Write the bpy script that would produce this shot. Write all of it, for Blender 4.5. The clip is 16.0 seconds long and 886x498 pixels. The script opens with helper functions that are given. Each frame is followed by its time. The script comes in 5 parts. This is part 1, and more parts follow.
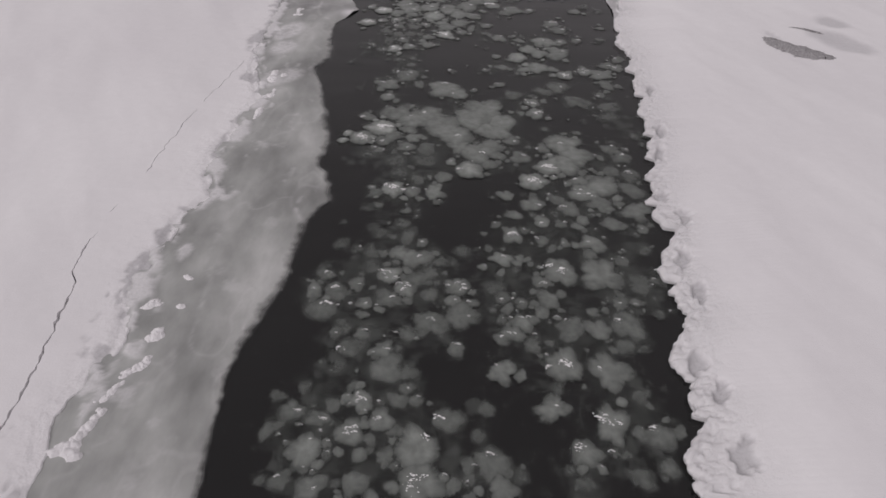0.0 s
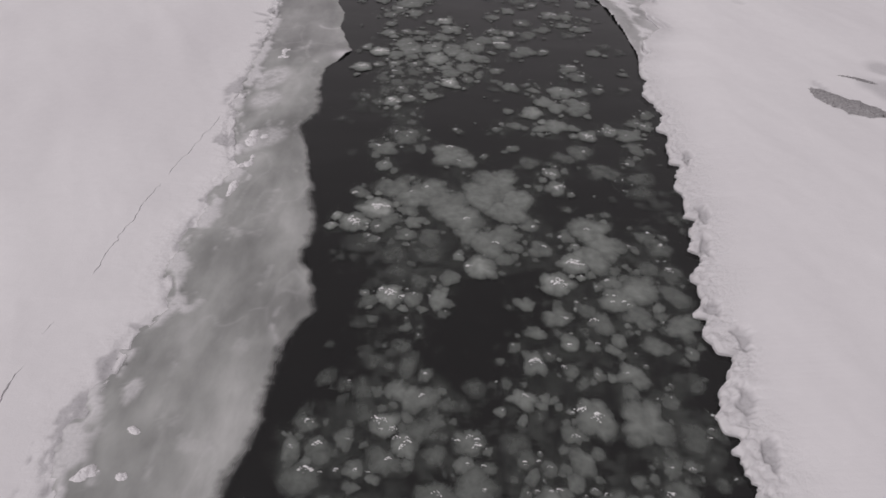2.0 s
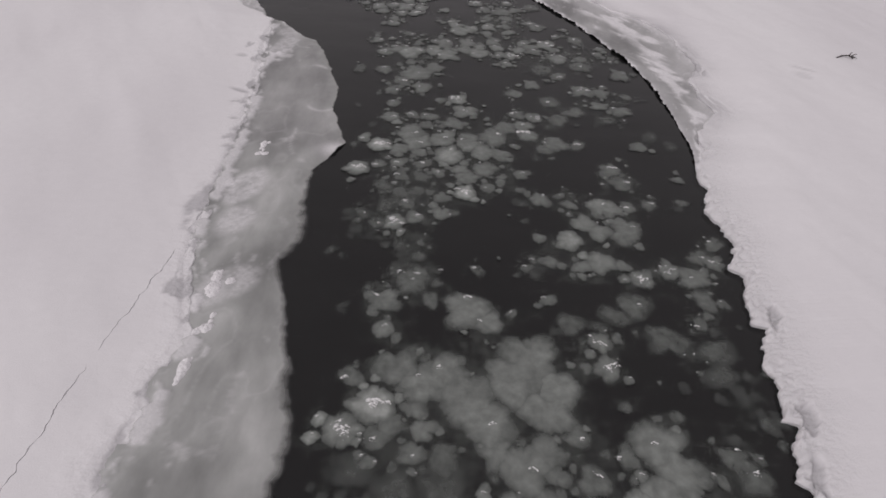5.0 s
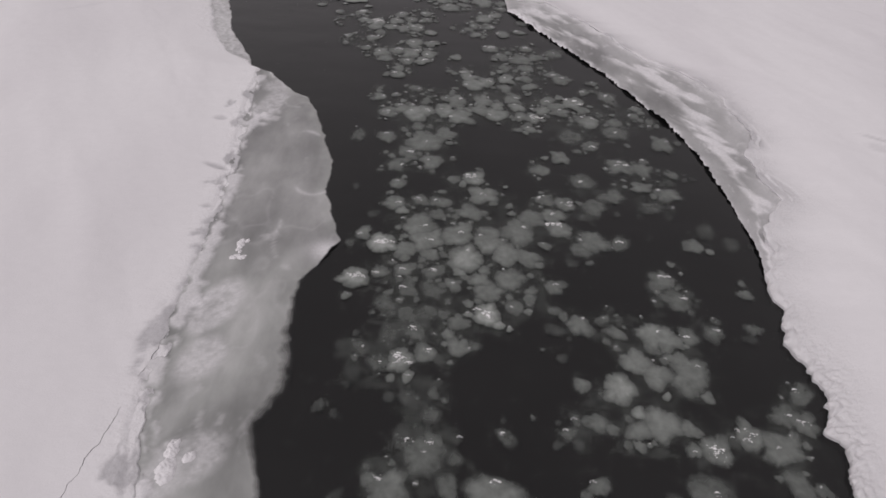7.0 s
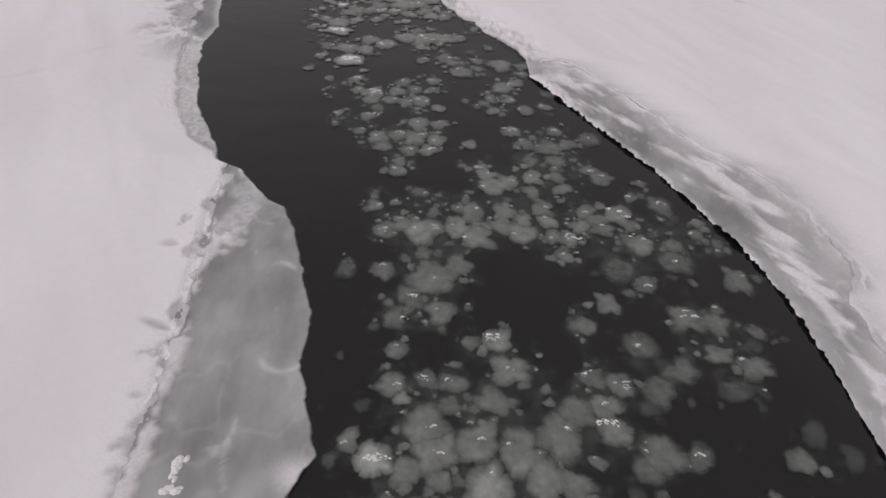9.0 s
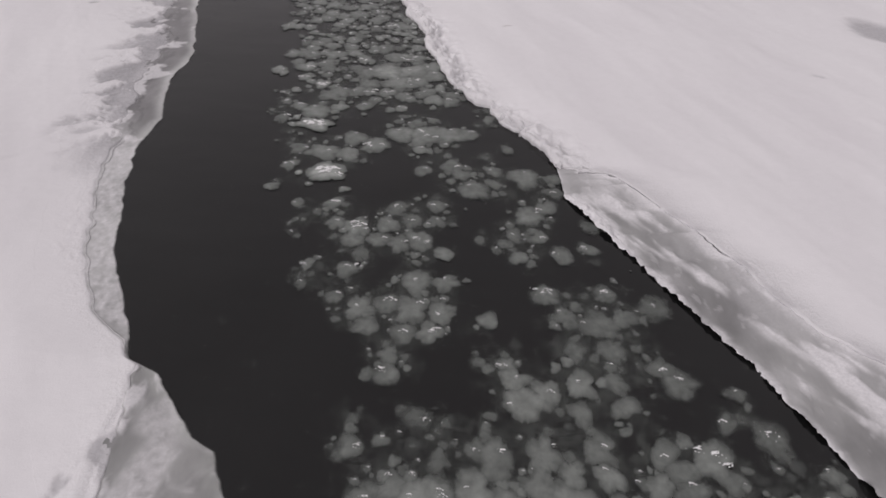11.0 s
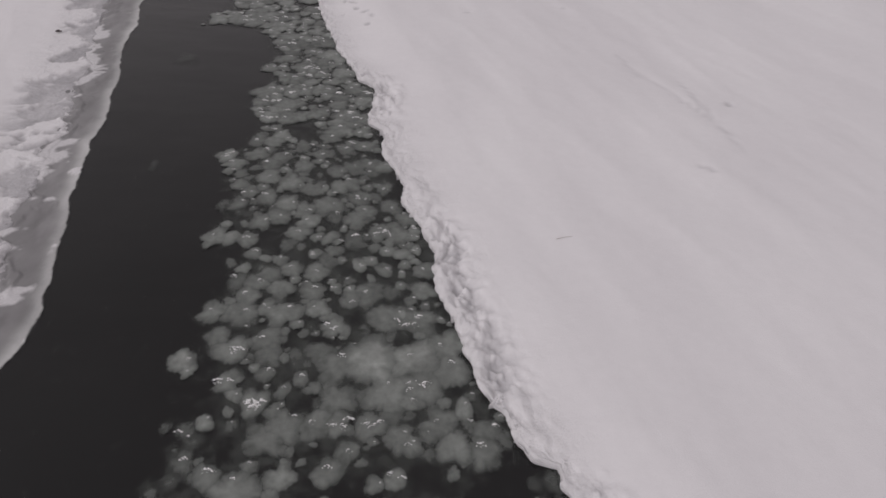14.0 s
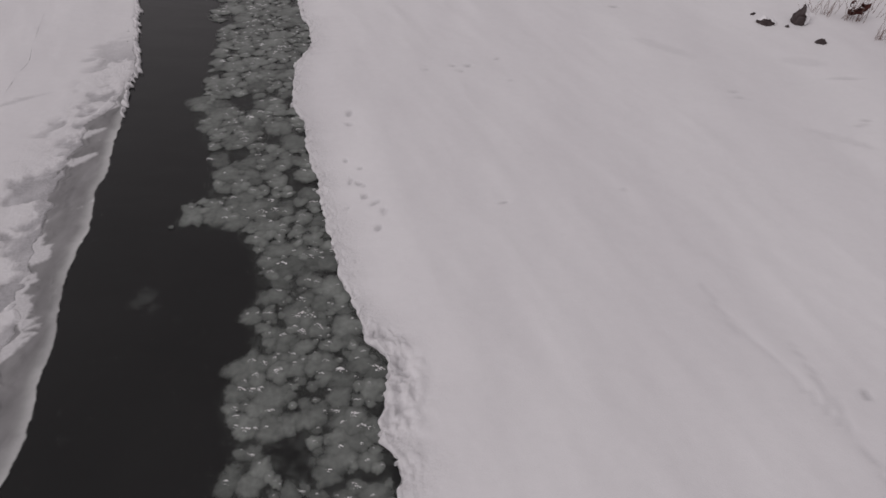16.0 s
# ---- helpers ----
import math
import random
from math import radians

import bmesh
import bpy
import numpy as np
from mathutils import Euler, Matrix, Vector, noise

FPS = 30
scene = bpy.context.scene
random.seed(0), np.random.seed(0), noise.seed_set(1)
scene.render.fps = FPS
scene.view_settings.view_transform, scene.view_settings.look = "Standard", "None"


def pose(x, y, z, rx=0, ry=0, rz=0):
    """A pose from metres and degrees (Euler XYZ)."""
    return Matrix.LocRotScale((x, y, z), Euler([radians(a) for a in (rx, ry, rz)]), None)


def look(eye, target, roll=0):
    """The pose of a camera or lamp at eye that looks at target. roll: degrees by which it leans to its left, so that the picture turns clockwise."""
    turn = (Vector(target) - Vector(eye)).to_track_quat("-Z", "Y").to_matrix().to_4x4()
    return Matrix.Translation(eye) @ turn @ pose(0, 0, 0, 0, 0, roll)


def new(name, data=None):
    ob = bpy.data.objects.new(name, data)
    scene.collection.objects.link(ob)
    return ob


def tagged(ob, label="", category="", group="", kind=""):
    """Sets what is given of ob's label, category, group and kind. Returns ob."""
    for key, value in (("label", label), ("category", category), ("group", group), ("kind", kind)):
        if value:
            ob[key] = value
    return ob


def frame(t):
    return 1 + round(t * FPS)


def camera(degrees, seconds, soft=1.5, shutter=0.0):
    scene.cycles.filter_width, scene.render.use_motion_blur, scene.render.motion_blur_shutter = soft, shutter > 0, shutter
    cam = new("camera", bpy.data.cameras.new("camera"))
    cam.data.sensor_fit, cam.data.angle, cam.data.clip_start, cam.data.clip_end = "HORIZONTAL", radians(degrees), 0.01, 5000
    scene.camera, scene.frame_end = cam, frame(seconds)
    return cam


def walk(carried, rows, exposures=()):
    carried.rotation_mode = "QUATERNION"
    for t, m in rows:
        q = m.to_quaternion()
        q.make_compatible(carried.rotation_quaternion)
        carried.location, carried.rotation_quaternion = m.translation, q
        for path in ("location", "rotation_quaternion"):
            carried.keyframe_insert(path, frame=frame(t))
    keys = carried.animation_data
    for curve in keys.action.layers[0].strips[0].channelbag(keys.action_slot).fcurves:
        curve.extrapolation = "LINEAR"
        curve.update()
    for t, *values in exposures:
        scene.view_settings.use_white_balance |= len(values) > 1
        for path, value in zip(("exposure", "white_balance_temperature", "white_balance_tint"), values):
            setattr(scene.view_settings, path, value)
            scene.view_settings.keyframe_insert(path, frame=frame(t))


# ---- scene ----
cam = camera(73.0, 16.0, soft=1.6)

# The drone's way up the river: seconds, eye, aim, roll.
PATH = [
    (0, (0.000, 0.000, 6.000), (-0.000, 5.809, 0.499), 1.33),
    (0.5, (-0.024, 0.553, 6.008), (-0.019, 6.356, 0.502), 1.38),
    (1, (-0.049, 1.122, 6.011), (-0.032, 6.920, 0.499), 1.51),
    (1.5, (-0.097, 1.717, 6.035), (-0.068, 7.503, 0.511), 1.66),
    (2, (-0.165, 2.304, 6.081), (-0.130, 8.083, 0.548), 1.75),
    (2.5, (-0.216, 2.893, 6.121), (-0.176, 8.675, 0.592), 1.83),
    (3, (-0.251, 3.467, 6.160), (-0.216, 9.255, 0.638), 1.90),
    (3.5, (-0.295, 4.025, 6.190), (-0.262, 9.803, 0.657), 1.97),
    (4, (-0.341, 4.585, 6.225), (-0.312, 10.357, 0.686), 2.00),
    (4.2, (-0.357, 4.812, 6.238), (-0.328, 10.583, 0.698), 2.01),
    (6.3, (-0.623, 7.342, 6.249), (-0.586, 13.134, 0.731), 2.38),
    (6.5, (-0.654, 7.623, 6.247), (-0.614, 13.405, 0.719), 2.42),
    (7, (-0.739, 8.359, 6.259), (-0.694, 14.128, 0.718), 2.53),
    (7.5, (-0.810, 9.150, 6.276), (-0.766, 14.912, 0.727), 2.57),
    (8, (-0.868, 10.001, 6.288), (-0.828, 15.755, 0.731), 2.61),
    (8.2, (-0.895, 10.356, 6.289), (-0.859, 16.112, 0.733), 2.63),
    (10.3, (-1.046, 14.475, 6.093), (-1.064, 20.296, 0.606), 2.29),
    (10.5, (-1.074, 14.922, 6.079), (-1.090, 20.748, 0.596), 2.29),
    (11, (-1.151, 16.043, 6.040), (-1.166, 21.876, 0.565), 2.34),
    (11.5, (-1.213, 17.181, 6.014), (-1.217, 23.022, 0.548), 2.33),
    (12, (-1.284, 18.321, 5.998), (-1.268, 24.172, 0.543), 2.35),
    (12.5, (-1.353, 19.532, 5.964), (-1.326, 25.397, 0.523), 2.36),
    (13, (-1.465, 20.817, 5.966), (-1.418, 26.682, 0.526), 2.35),
    (13.5, (-1.583, 22.124, 6.020), (-1.523, 27.977, 0.567), 2.52),
    (14, (-1.751, 23.499, 6.083), (-1.680, 29.334, 0.611), 2.73),
    (14.5, (-1.909, 24.896, 6.206), (-1.841, 30.702, 0.704), 2.96),
    (15, (-2.067, 26.379, 6.505), (-2.018, 32.156, 0.971), 2.95),
    (15.5, (-2.202, 27.877, 7.062), (-2.207, 33.643, 1.516), 2.41),
    (16, (-2.281, 29.274, 7.760), (-2.364, 34.991, 2.165), 1.72),
]
walk(cam, [(t, look(eye, target, roll)) for t, eye, target, roll in PATH],
     exposures=[(0, -0.05), (4, -0.04), (7.5, 0.05), (11, 0.10), (12.5, 0.03), (14, -0.15), (16, -0.33)])

# ---- world and light: a bright, even winter overcast ----
world = bpy.data.worlds.new("overcast_sky")
scene.world = world
world.use_nodes = True
wn, wl = world.node_tree.nodes, world.node_tree.links
wn.clear()
sky = wn.new("ShaderNodeTexSky")
sky.sky_type, sky.sun_disc = "NISHITA", False
sky.sun_elevation, sky.sun_rotation = radians(37), radians(-127)
sky.dust_density, sky.air_density = 4.0, 1.0
pale = wn.new("ShaderNodeHueSaturation")
pale.inputs["Saturation"].default_value = 0.06
back = wn.new("ShaderNodeBackground")
back.inputs["Strength"].default_value = 0.078
wout = wn.new("ShaderNodeOutputWorld")
wl.new(sky.outputs[0], pale.inputs["Color"])
tint = wn.new("ShaderNodeMix")
tint.data_type, tint.blend_type = "RGBA", "MULTIPLY"
tint.inputs["Factor"].default_value, tint.inputs[7].default_value = 1.0, (1.05, 0.975, 1.015, 1)
wl.new(pale.outputs[0], tint.inputs[6])
even = wn.new("ShaderNodeMix")
even.data_type = "RGBA"
even.inputs["Factor"].default_value, even.inputs[7].default_value = 0.9, (6.7, 6.22, 6.48, 1)
wl.new(tint.outputs[2], even.inputs[6])
wl.new(even.outputs[2], back.inputs["Color"])
wl.new(back.outputs[0], wout.inputs["Surface"])

sun_data = bpy.data.lights.new("sun", "SUN")
sun_data.energy, sun_data.angle, sun_data.color = 0.95, radians(18), (1.0, 0.95, 0.965)
sun = new("sun", sun_data)
sun.matrix_world = look((-25, -19, 24), (0, 0, 0))

# ---- smooth noise, in numpy ----
TABLE = np.random.RandomState(7).rand(256, 256)


def value_noise(x, y):
    x, y = np.broadcast_arrays(np.asarray(x, float), np.asarray(y, float))
    xi, yi = np.floor(x).astype(int), np.floor(y).astype(int)
    fx, fy = x - xi, y - yi
    fx, fy = fx * fx * (3 - 2 * fx), fy * fy * (3 - 2 * fy)
    a, b = TABLE[xi % 256, yi % 256], TABLE[(xi + 1) % 256, yi % 256]
    c, d = TABLE[xi % 256, (yi + 1) % 256], TABLE[(xi + 1) % 256, (yi + 1) % 256]
    return 2 * ((a * (1 - fx) + b * fx) * (1 - fy) + (c * (1 - fx) + d * fx) * fy) - 1


def fbm(x, y, octaves=3):
    total, gain = 0.0, 1.0
    for k in range(octaves):
        total = total + gain * value_noise(x * 2**k + 17.3 * k, y * 2**k - 9.1 * k)
        gain *= 0.5
    return total / 1.6


def step(a, b, x):
    t = np.clip((np.asarray(x, float) - a) / (b - a), 0, 1)
    return t * t * (3 - 2 * t)


# ---- materials ----
def material(name):
    m = bpy.data.materials.new(name)
    m.use_nodes = True
    n, l = m.node_tree.nodes, m.node_tree.links
    return m, n, l, n["Principled BSDF"], n["Material Output"]


def noise_node(n, l, coord, scale, detail=4.0, rough=0.55, stretch=None):
    t = n.new("ShaderNodeTexNoise")
    t.inputs["Scale"].default_value, t.inputs["Detail"].default_value, t.inputs["Roughness"].default_value = scale, detail, rough
    if stretch:
        mp = n.new("ShaderNodeMapping")
        mp.inputs["Scale"].default_value = stretch[:3]
        mp.inputs["Rotation"].default_value = (0, 0, radians(stretch[3]))
        l.new(coord, mp.inputs["Vector"])
        coord = mp.outputs[0]
    l.new(coord, t.inputs["Vector"])
    return t.outputs["Fac"]


def ramp(n, l, fac, *stops):
    r = n.new("ShaderNodeValToRGB")
    r.color_ramp.elements[0].position, r.color_ramp.elements[-1].position = stops[0][0], stops[-1][0]
    for p, _ in stops[1:-1]:
        r.color_ramp.elements.new(p)
    for e, (_, c) in zip(r.color_ramp.elements, stops):
        e.color = (*c, 1) if isinstance(c, tuple) else (c, c, c, 1)
    l.new(fac, r.inputs["Fac"])
    return r.outputs["Color"]


def mix(n, l, fac, a, b, blend="MIX"):
    m = n.new("ShaderNodeMix")
    m.data_type, m.blend_type = "RGBA", blend
    for sock, v in ((m.inputs["Factor"], fac), (m.inputs[6], a), (m.inputs[7], b)):
        if isinstance(v, (int, float)):
            sock.default_value = v
        elif isinstance(v, tuple):
            sock.default_value = (*v, 1)
        else:
            l.new(v, sock)
    return m.outputs[2]


def maths(n, l, op, a, b=0.0, clamp=False):
    m = n.new("ShaderNodeMath")
    m.operation, m.use_clamp = op, clamp
    for sock, v in zip(m.inputs, (a, b)):
        if isinstance(v, (int, float)):
            sock.default_value = v
        else:
            l.new(v, sock)
    return m.outputs[0]


def bump(n, l, bsdf, height, strength, distance):
    b = n.new("ShaderNodeBump")
    b.inputs["Strength"].default_value, b.inputs["Distance"].default_value = strength, distance
    l.new(height, b.inputs["Height"])
    l.new(b.outputs[0], bsdf.inputs["Normal"])


def attribute(n, name):
    a = n.new("ShaderNodeAttribute")
    a.attribute_name = name
    return a.outputs["Fac"]


def thin_out(n, l, bsdf, out, alpha):
    """Ice that thins to nothing at its rim lets the dark water show through."""
    clear, both = n.new("ShaderNodeBsdfTransparent"), n.new("ShaderNodeMixShader")
    l.new(alpha, both.inputs[0])
    l.new(clear.outputs[0], both.inputs[1])
    l.new(bsdf.outputs[0], both.inputs[2])
    l.new(both.outputs[0], out.inputs["Surface"])


ICE_DARK, ICE_MID, ICE_PALE, SNOW = (0.232, 0.236, 0.230), (0.365, 0.372, 0.362), (0.485, 0.490, 0.480), (0.80, 0.785, 0.80)


ICE_CLEAR = (0.225, 0.218, 0.224)


def snow_material():
    m, n, l, b, o = material("wind_packed_snow")
    at = n.new("ShaderNodeNewGeometry").outputs["Position"]
    broad = ramp(n, l, noise_node(n, l, at, 0.35, 3, 0.5, (1, 0.35, 1, 20)), (0.3, (0.755, 0.74, 0.755)), (0.7, (0.83, 0.82, 0.83)))
    fine = ramp(n, l, noise_node(n, l, at, 6.0, 5), (0.3, 0.975), (0.7, 1.0))
    ice = ramp(n, l, noise_node(n, l, at, 14.0, 5, 0.7), (0.3, (0.37, 0.362, 0.375)), (0.7, (0.50, 0.492, 0.508)))
    # grey of bared ice, also used to paint shade into hollows of the snow
    ice_shade = attribute(n, "ice_shade")
    l.new(mix(n, l, ice_shade, mix(n, l, 1.0, broad, fine, "MULTIPLY"), ice), b.inputs["Base Color"])
    b.inputs["Roughness"].default_value = 0.75
    b.inputs["Specular IOR Level"].default_value = 0.25
    grain = maths(n, l, "ADD", noise_node(n, l, at, 55.0, 4), maths(n, l, "MULTIPLY", noise_node(n, l, at, 7.0, 4), 2.0))
    crumbly = maths(n, l, "MULTIPLY", maths(n, l, "MULTIPLY", noise_node(n, l, at, 17.0, 6, 0.7), attribute(n, "crust")), 44.0)
    bump(n, l, b, maths(n, l, "ADD", maths(n, l, "MULTIPLY", grain, 0.6), crumbly), 0.35, 0.012)
    return m


def shelf_material():
    m, n, l, b, o = material("grey_shore_ice")
    at = n.new("ShaderNodeNewGeometry").outputs["Position"]
    cloud = ramp(n, l, noise_node(n, l, at, 0.95, 4, 0.45, (1, 0.6, 1, -12)), (0.34, ICE_DARK), (0.5, ICE_MID), (0.68, ICE_PALE))
    wisps = ramp(n, l, noise_node(n, l, at, 3.0, 5, 0.55, (1, 0.5, 1, 10)), (0.3, 0.82), (0.7, 1.16))
    ice = mix(n, l, attribute(n, "clear"), mix(n, l, 1.0, cloud, wisps, "MULTIPLY"), mix(n, l, 1.0, ICE_CLEAR, wisps, "MULTIPLY"))
    frost = ramp(n, l, noise_node(n, l, at, 26.0, 5, 0.7), (0.3, (0.62, 0.615, 0.625)), (0.7, SNOW))
    l.new(mix(n, l, attribute(n, "snowy"), ice, frost), b.inputs["Base Color"])
    b.inputs["Roughness"].default_value = 0.42
    b.inputs["IOR"].default_value = 1.31
    bump(n, l, b, noise_node(n, l, at, 10.0, 4), 0.12, 0.01)
    edge = maths(n, l, "ADD", attribute(n, "thick"), maths(n, l, "MULTIPLY", maths(n, l, "SUBTRACT", noise_node(n, l, at, 6.0, 4), 0.5), 0.7))
    thin_out(n, l, b, o, ramp(n, l, edge, (0.12, 0.0), (0.75, 1.0)))
    return m


def floe_material():
    m, n, l, b, o = material("wet_slush_ice")
    at = n.new("ShaderNodeNewGeometry").outputs["Position"]
    thick = attribute(n, "thick")
    # paler where thicker, which also paints the dome's shading into the colour
    tone = ramp(n, l, thick, (0.08, (0.085, 0.091, 0.086)), (0.36, (0.137, 0.147, 0.138)), (0.58, (0.196, 0.210, 0.197)), (0.85, (0.325, 0.342, 0.324)))
    mottle = mix(n, l, 1.0, ramp(n, l, noise_node(n, l, at, 8.0, 5, 0.6), (0.3, 0.82), (0.72, 1.18)), ramp(n, l, noise_node(n, l, at, 2.0, 3, 0.5), (0.3, 0.86), (0.7, 1.16)), "MULTIPLY")
    l.new(mix(n, l, 1.0, tone, mottle, "MULTIPLY"), b.inputs["Base Color"])
    b.inputs["Roughness"].default_value = 0.34
    b.inputs["IOR"].default_value = 1.31
    bump(n, l, b, maths(n, l, "ADD", noise_node(n, l, at, 24.0, 5), maths(n, l, "MULTIPLY", noise_node(n, l, at, 7.0, 4), 2.2)), 0.26, 0.014)
    rough = maths(n, l, "MULTIPLY", maths(n, l, "SUBTRACT", noise_node(n, l, at, 9.0, 8, 0.7), 0.5), 0.95)
    edge = maths(n, l, "ADD", thick, maths(n, l, "MULTIPLY", rough, maths(n, l, "ADD", thick, 0.22)))
    thin_out(n, l, b, o, ramp(n, l, edge, (0.02, 0.0), (0.10, 0.30), (0.22, 0.70), (0.38, 0.94), (0.52, 1.0)))
    return m


def murk_material():
    m, n, l, b, o = material("sunken_slush")
    at = n.new("ShaderNodeNewGeometry").outputs["Position"]
    tone = ramp(n, l, noise_node(n, l, at, 5.0, 5), (0.3, (0.075, 0.081, 0.075)), (0.7, (0.135, 0.146, 0.135)))
    l.new(mix(n, l, 1.0, tone, ramp(n, l, attribute(n, "thick"), (0.3, 0.8), (1.0, 1.25)), "MULTIPLY"), b.inputs["Base Color"])
    b.inputs["Roughness"].default_value = 0.3
    b.inputs["IOR"].default_value = 1.33
    cloud = maths(n, l, "ADD", attribute(n, "thick"), maths(n, l, "MULTIPLY", maths(n, l, "SUBTRACT", noise_node(n, l, at, 4.6, 7, 0.70), 0.5), 2.4))
    thin_out(n, l, b, o, ramp(n, l, cloud, (0.22, 0.0), (0.55, 0.32), (1.1, 0.85)))
    return m


def water_material():
    m, n, l, b, o = material("dark_river_water")
    at = n.new("ShaderNodeNewGeometry").outputs["Position"]
    l.new(ramp(n, l, noise_node(n, l, at, 0.5, 3), (0.3, (0.0065, 0.0065, 0.0066)), (0.7, (0.010, 0.010, 0.010))), b.inputs["Base Color"])
    b.inputs["Roughness"].default_value = 0.1
    b.inputs["IOR"].default_value = 1.40
    waves = maths(n, l, "ADD", noise_node(n, l, at, 1.0, 4, 0.45, (0.6, 1.5, 1, 15)), maths(n, l, "MULTIPLY", noise_node(n, l, at, 4.0, 3, 0.5, (0.7, 1.4, 1, 20)), 0.14))
    bump(n, l, b, waves, 0.4, 0.035)
    return m


def crust_material():
    m, n, l, b, o = material("frosted_ice_crust")
    at = n.new("ShaderNodeNewGeometry").outputs["Position"]
    l.new(ramp(n, l, noise_node(n, l, at, 40.0, 4), (0.3, (0.58, 0.58, 0.58)), (0.6, (0.90, 0.90, 0.90))), b.inputs["Base Color"])
    b.inputs["Roughness"].default_value = 0.2
    bump(n, l, b, noise_node(n, l, at, 70.0, 3), 0.4, 0.006)
    return m


def plain_material(name, dark, light, scale, rough):
    m, n, l, b, o = material(name)
    at = n.new("ShaderNodeTexCoord").outputs["Object"]
    f = noise_node(n, l, at, scale, 5, 0.6)
    l.new(ramp(n, l, f, (0.3, dark), (0.7, light)), b.inputs["Base Color"])
    b.inputs["Roughness"].default_value = rough
    bump(n, l, b, f, 0.5, 0.02)
    return m


M_SNOW, M_SHELF, M_FLOE, M_MURK, M_WATER, M_CRUST = snow_material(), shelf_material(), floe_material(), murk_material(), water_material(), crust_material()
M_ROCK = plain_material("dark_wet_rock", (0.022, 0.014, 0.015), (0.055, 0.036, 0.036), 9.0, 0.6)
M_STALK = plain_material("dry_reed", (0.10, 0.05, 0.045), (0.22, 0.14, 0.11), 12.0, 0.8)
M_LEAF = plain_material("withered_leaf", (0.07, 0.02, 0.018), (0.16, 0.05, 0.04), 15.0, 0.8)
M_GRIT = plain_material("gritty_ice", (0.16, 0.15, 0.155), (0.46, 0.45, 0.46), 30.0, 0.6)
M_TWIG = plain_material("dead_twig", (0.02, 0.017, 0.016), (0.05, 0.042, 0.04), 20.0, 0.85)

# ---- the plan: shore lines as (y, x) ----
SNOW_LEFT = [(2.9, -4.05), (3.45, -4.16), (4.0, -3.97), (4.4, -3.8), (5.0, -3.93), (5.9, -3.98), (6.9, -3.85), (7.4, -3.57), (8.0, -3.79),
             (8.7, -3.92), (9.3, -3.65), (9.9, -3.7), (10.4, -3.48), (10.85, -3.73), (11.8, -4.0), (13.5, -4.05), (15.0, -4.13), (16.2, -4.2),
             (17.9, -4.38), (19.6, -4.62), (20.25, -4.70), (21.0, -5.6), (22.2, -6.3), (24.0, -6.85), (25.2, -7.05), (26.2, -7.1), (27.0, -7.4), (28.0, -7.42),
             (28.9, -7.5), (30.3, -8.08), (31.4, -8.25), (32.7, -8.5), (33.25, -8.62), (35.06, -9.2), (36.2, -9.5), (38.5, -10.2), (39.5, -10.32), (40.8, -10.5), (41.6, -10.35), (42.6, -10.5), (43.3, -10.55), (45.5, -11.45), (47.8, -12.3), (60.0, -16.1)]
ICE_LEFT = [(2.6, -2.35), (4.0, -2.47), (5.0, -2.28), (5.8, -2.0), (6.8, -2.03), (7.4, -1.71), (7.9, -1.8), (8.4, -2.06), (9.1, -1.99),
            (10.0, -2.2), (11.2, -2.55), (11.8, -2.76), (12.5, -2.47), (13.2, -2.58), (14.1, -2.65), (14.95, -2.26), (15.6, -2.45), (16.2, -2.65),
            (17.0, -2.68), (17.8, -2.95), (18.5, -3.2), (19.15, -3.5), (19.3, -3.8), (20.1, -4.5), (20.3, -4.9), (20.6, -5.02), (21.3, -5.42),
            (22.2, -5.85), (22.9, -6.08), (23.9, -6.38), (24.8, -6.56), (25.7, -6.5), (27.2, -6.86), (28.5, -6.83), (30.2, -7.36), (31.4, -7.7),
            (33.4, -8.06), (34.8, -8.43), (36.0, -8.82), (37.0, -8.97), (38.6, -9.45), (39.3, -9.5), (41.5, -10.1), (42.6, -10.42), (43.3, -10.46),
            (45.5, -11.4), (47.8, -12.26), (60.0, -16.0)]
# The right margin, from the broken teeth of crust nearest the start to the far bend.
TEETH_NEAR = [(1.5, 2.5), (2.76, 2.95), (2.78, 2.64), (3.02, 2.63), (3.21, 2.65), (3.45, 2.82), (3.65, 2.99), (3.67, 2.85), (3.99, 2.88), (4.17, 2.97), (4.19, 2.87),
              (4.31, 2.83), (4.51, 2.78), (4.83, 3.01), (5.12, 3.19), (5.22, 3.27), (5.24, 3.15)]
TEETH_NEXT = [(5.6, 3.09), (5.8, 3.22), (5.82, 3.07), (5.94, 3.01), (6.32, 3.16), (6.65, 3.37), (6.88, 3.54), (6.9, 3.34), (7.17, 3.23), (7.5, 3.4), (7.52, 3.2),
              (7.75, 3.33), (8.07, 3.44), (8.2, 3.34), (8.52, 3.59), (8.73, 3.63), (8.81, 3.46), (9.2, 3.64), (9.47, 3.82), (9.55, 3.6), (9.96, 3.78), (10.13, 3.75),
              (10.33, 3.7), (10.65, 3.81), (10.94, 3.98), (10.98, 3.77), (11.24, 3.84), (11.5, 3.83), (11.88, 3.98), (12.01, 3.83), (12.58, 4.07), (12.96, 3.97), (13.27, 3.84),
              (13.94, 4.05), (14.18, 3.97)]
MARGIN_MIDDLE = [(14.9, 4.12), (15.2, 4.14), (16.1, 4.12), (16.8, 4.03), (17.6, 3.94), (18.5, 3.67), (19.5, 3.22), (20.5, 2.76), (21.5, 2.15), (22.6, 1.5), (23.8, 0.78),
                 (24.6, 0.72), (25.1, 0.55)]
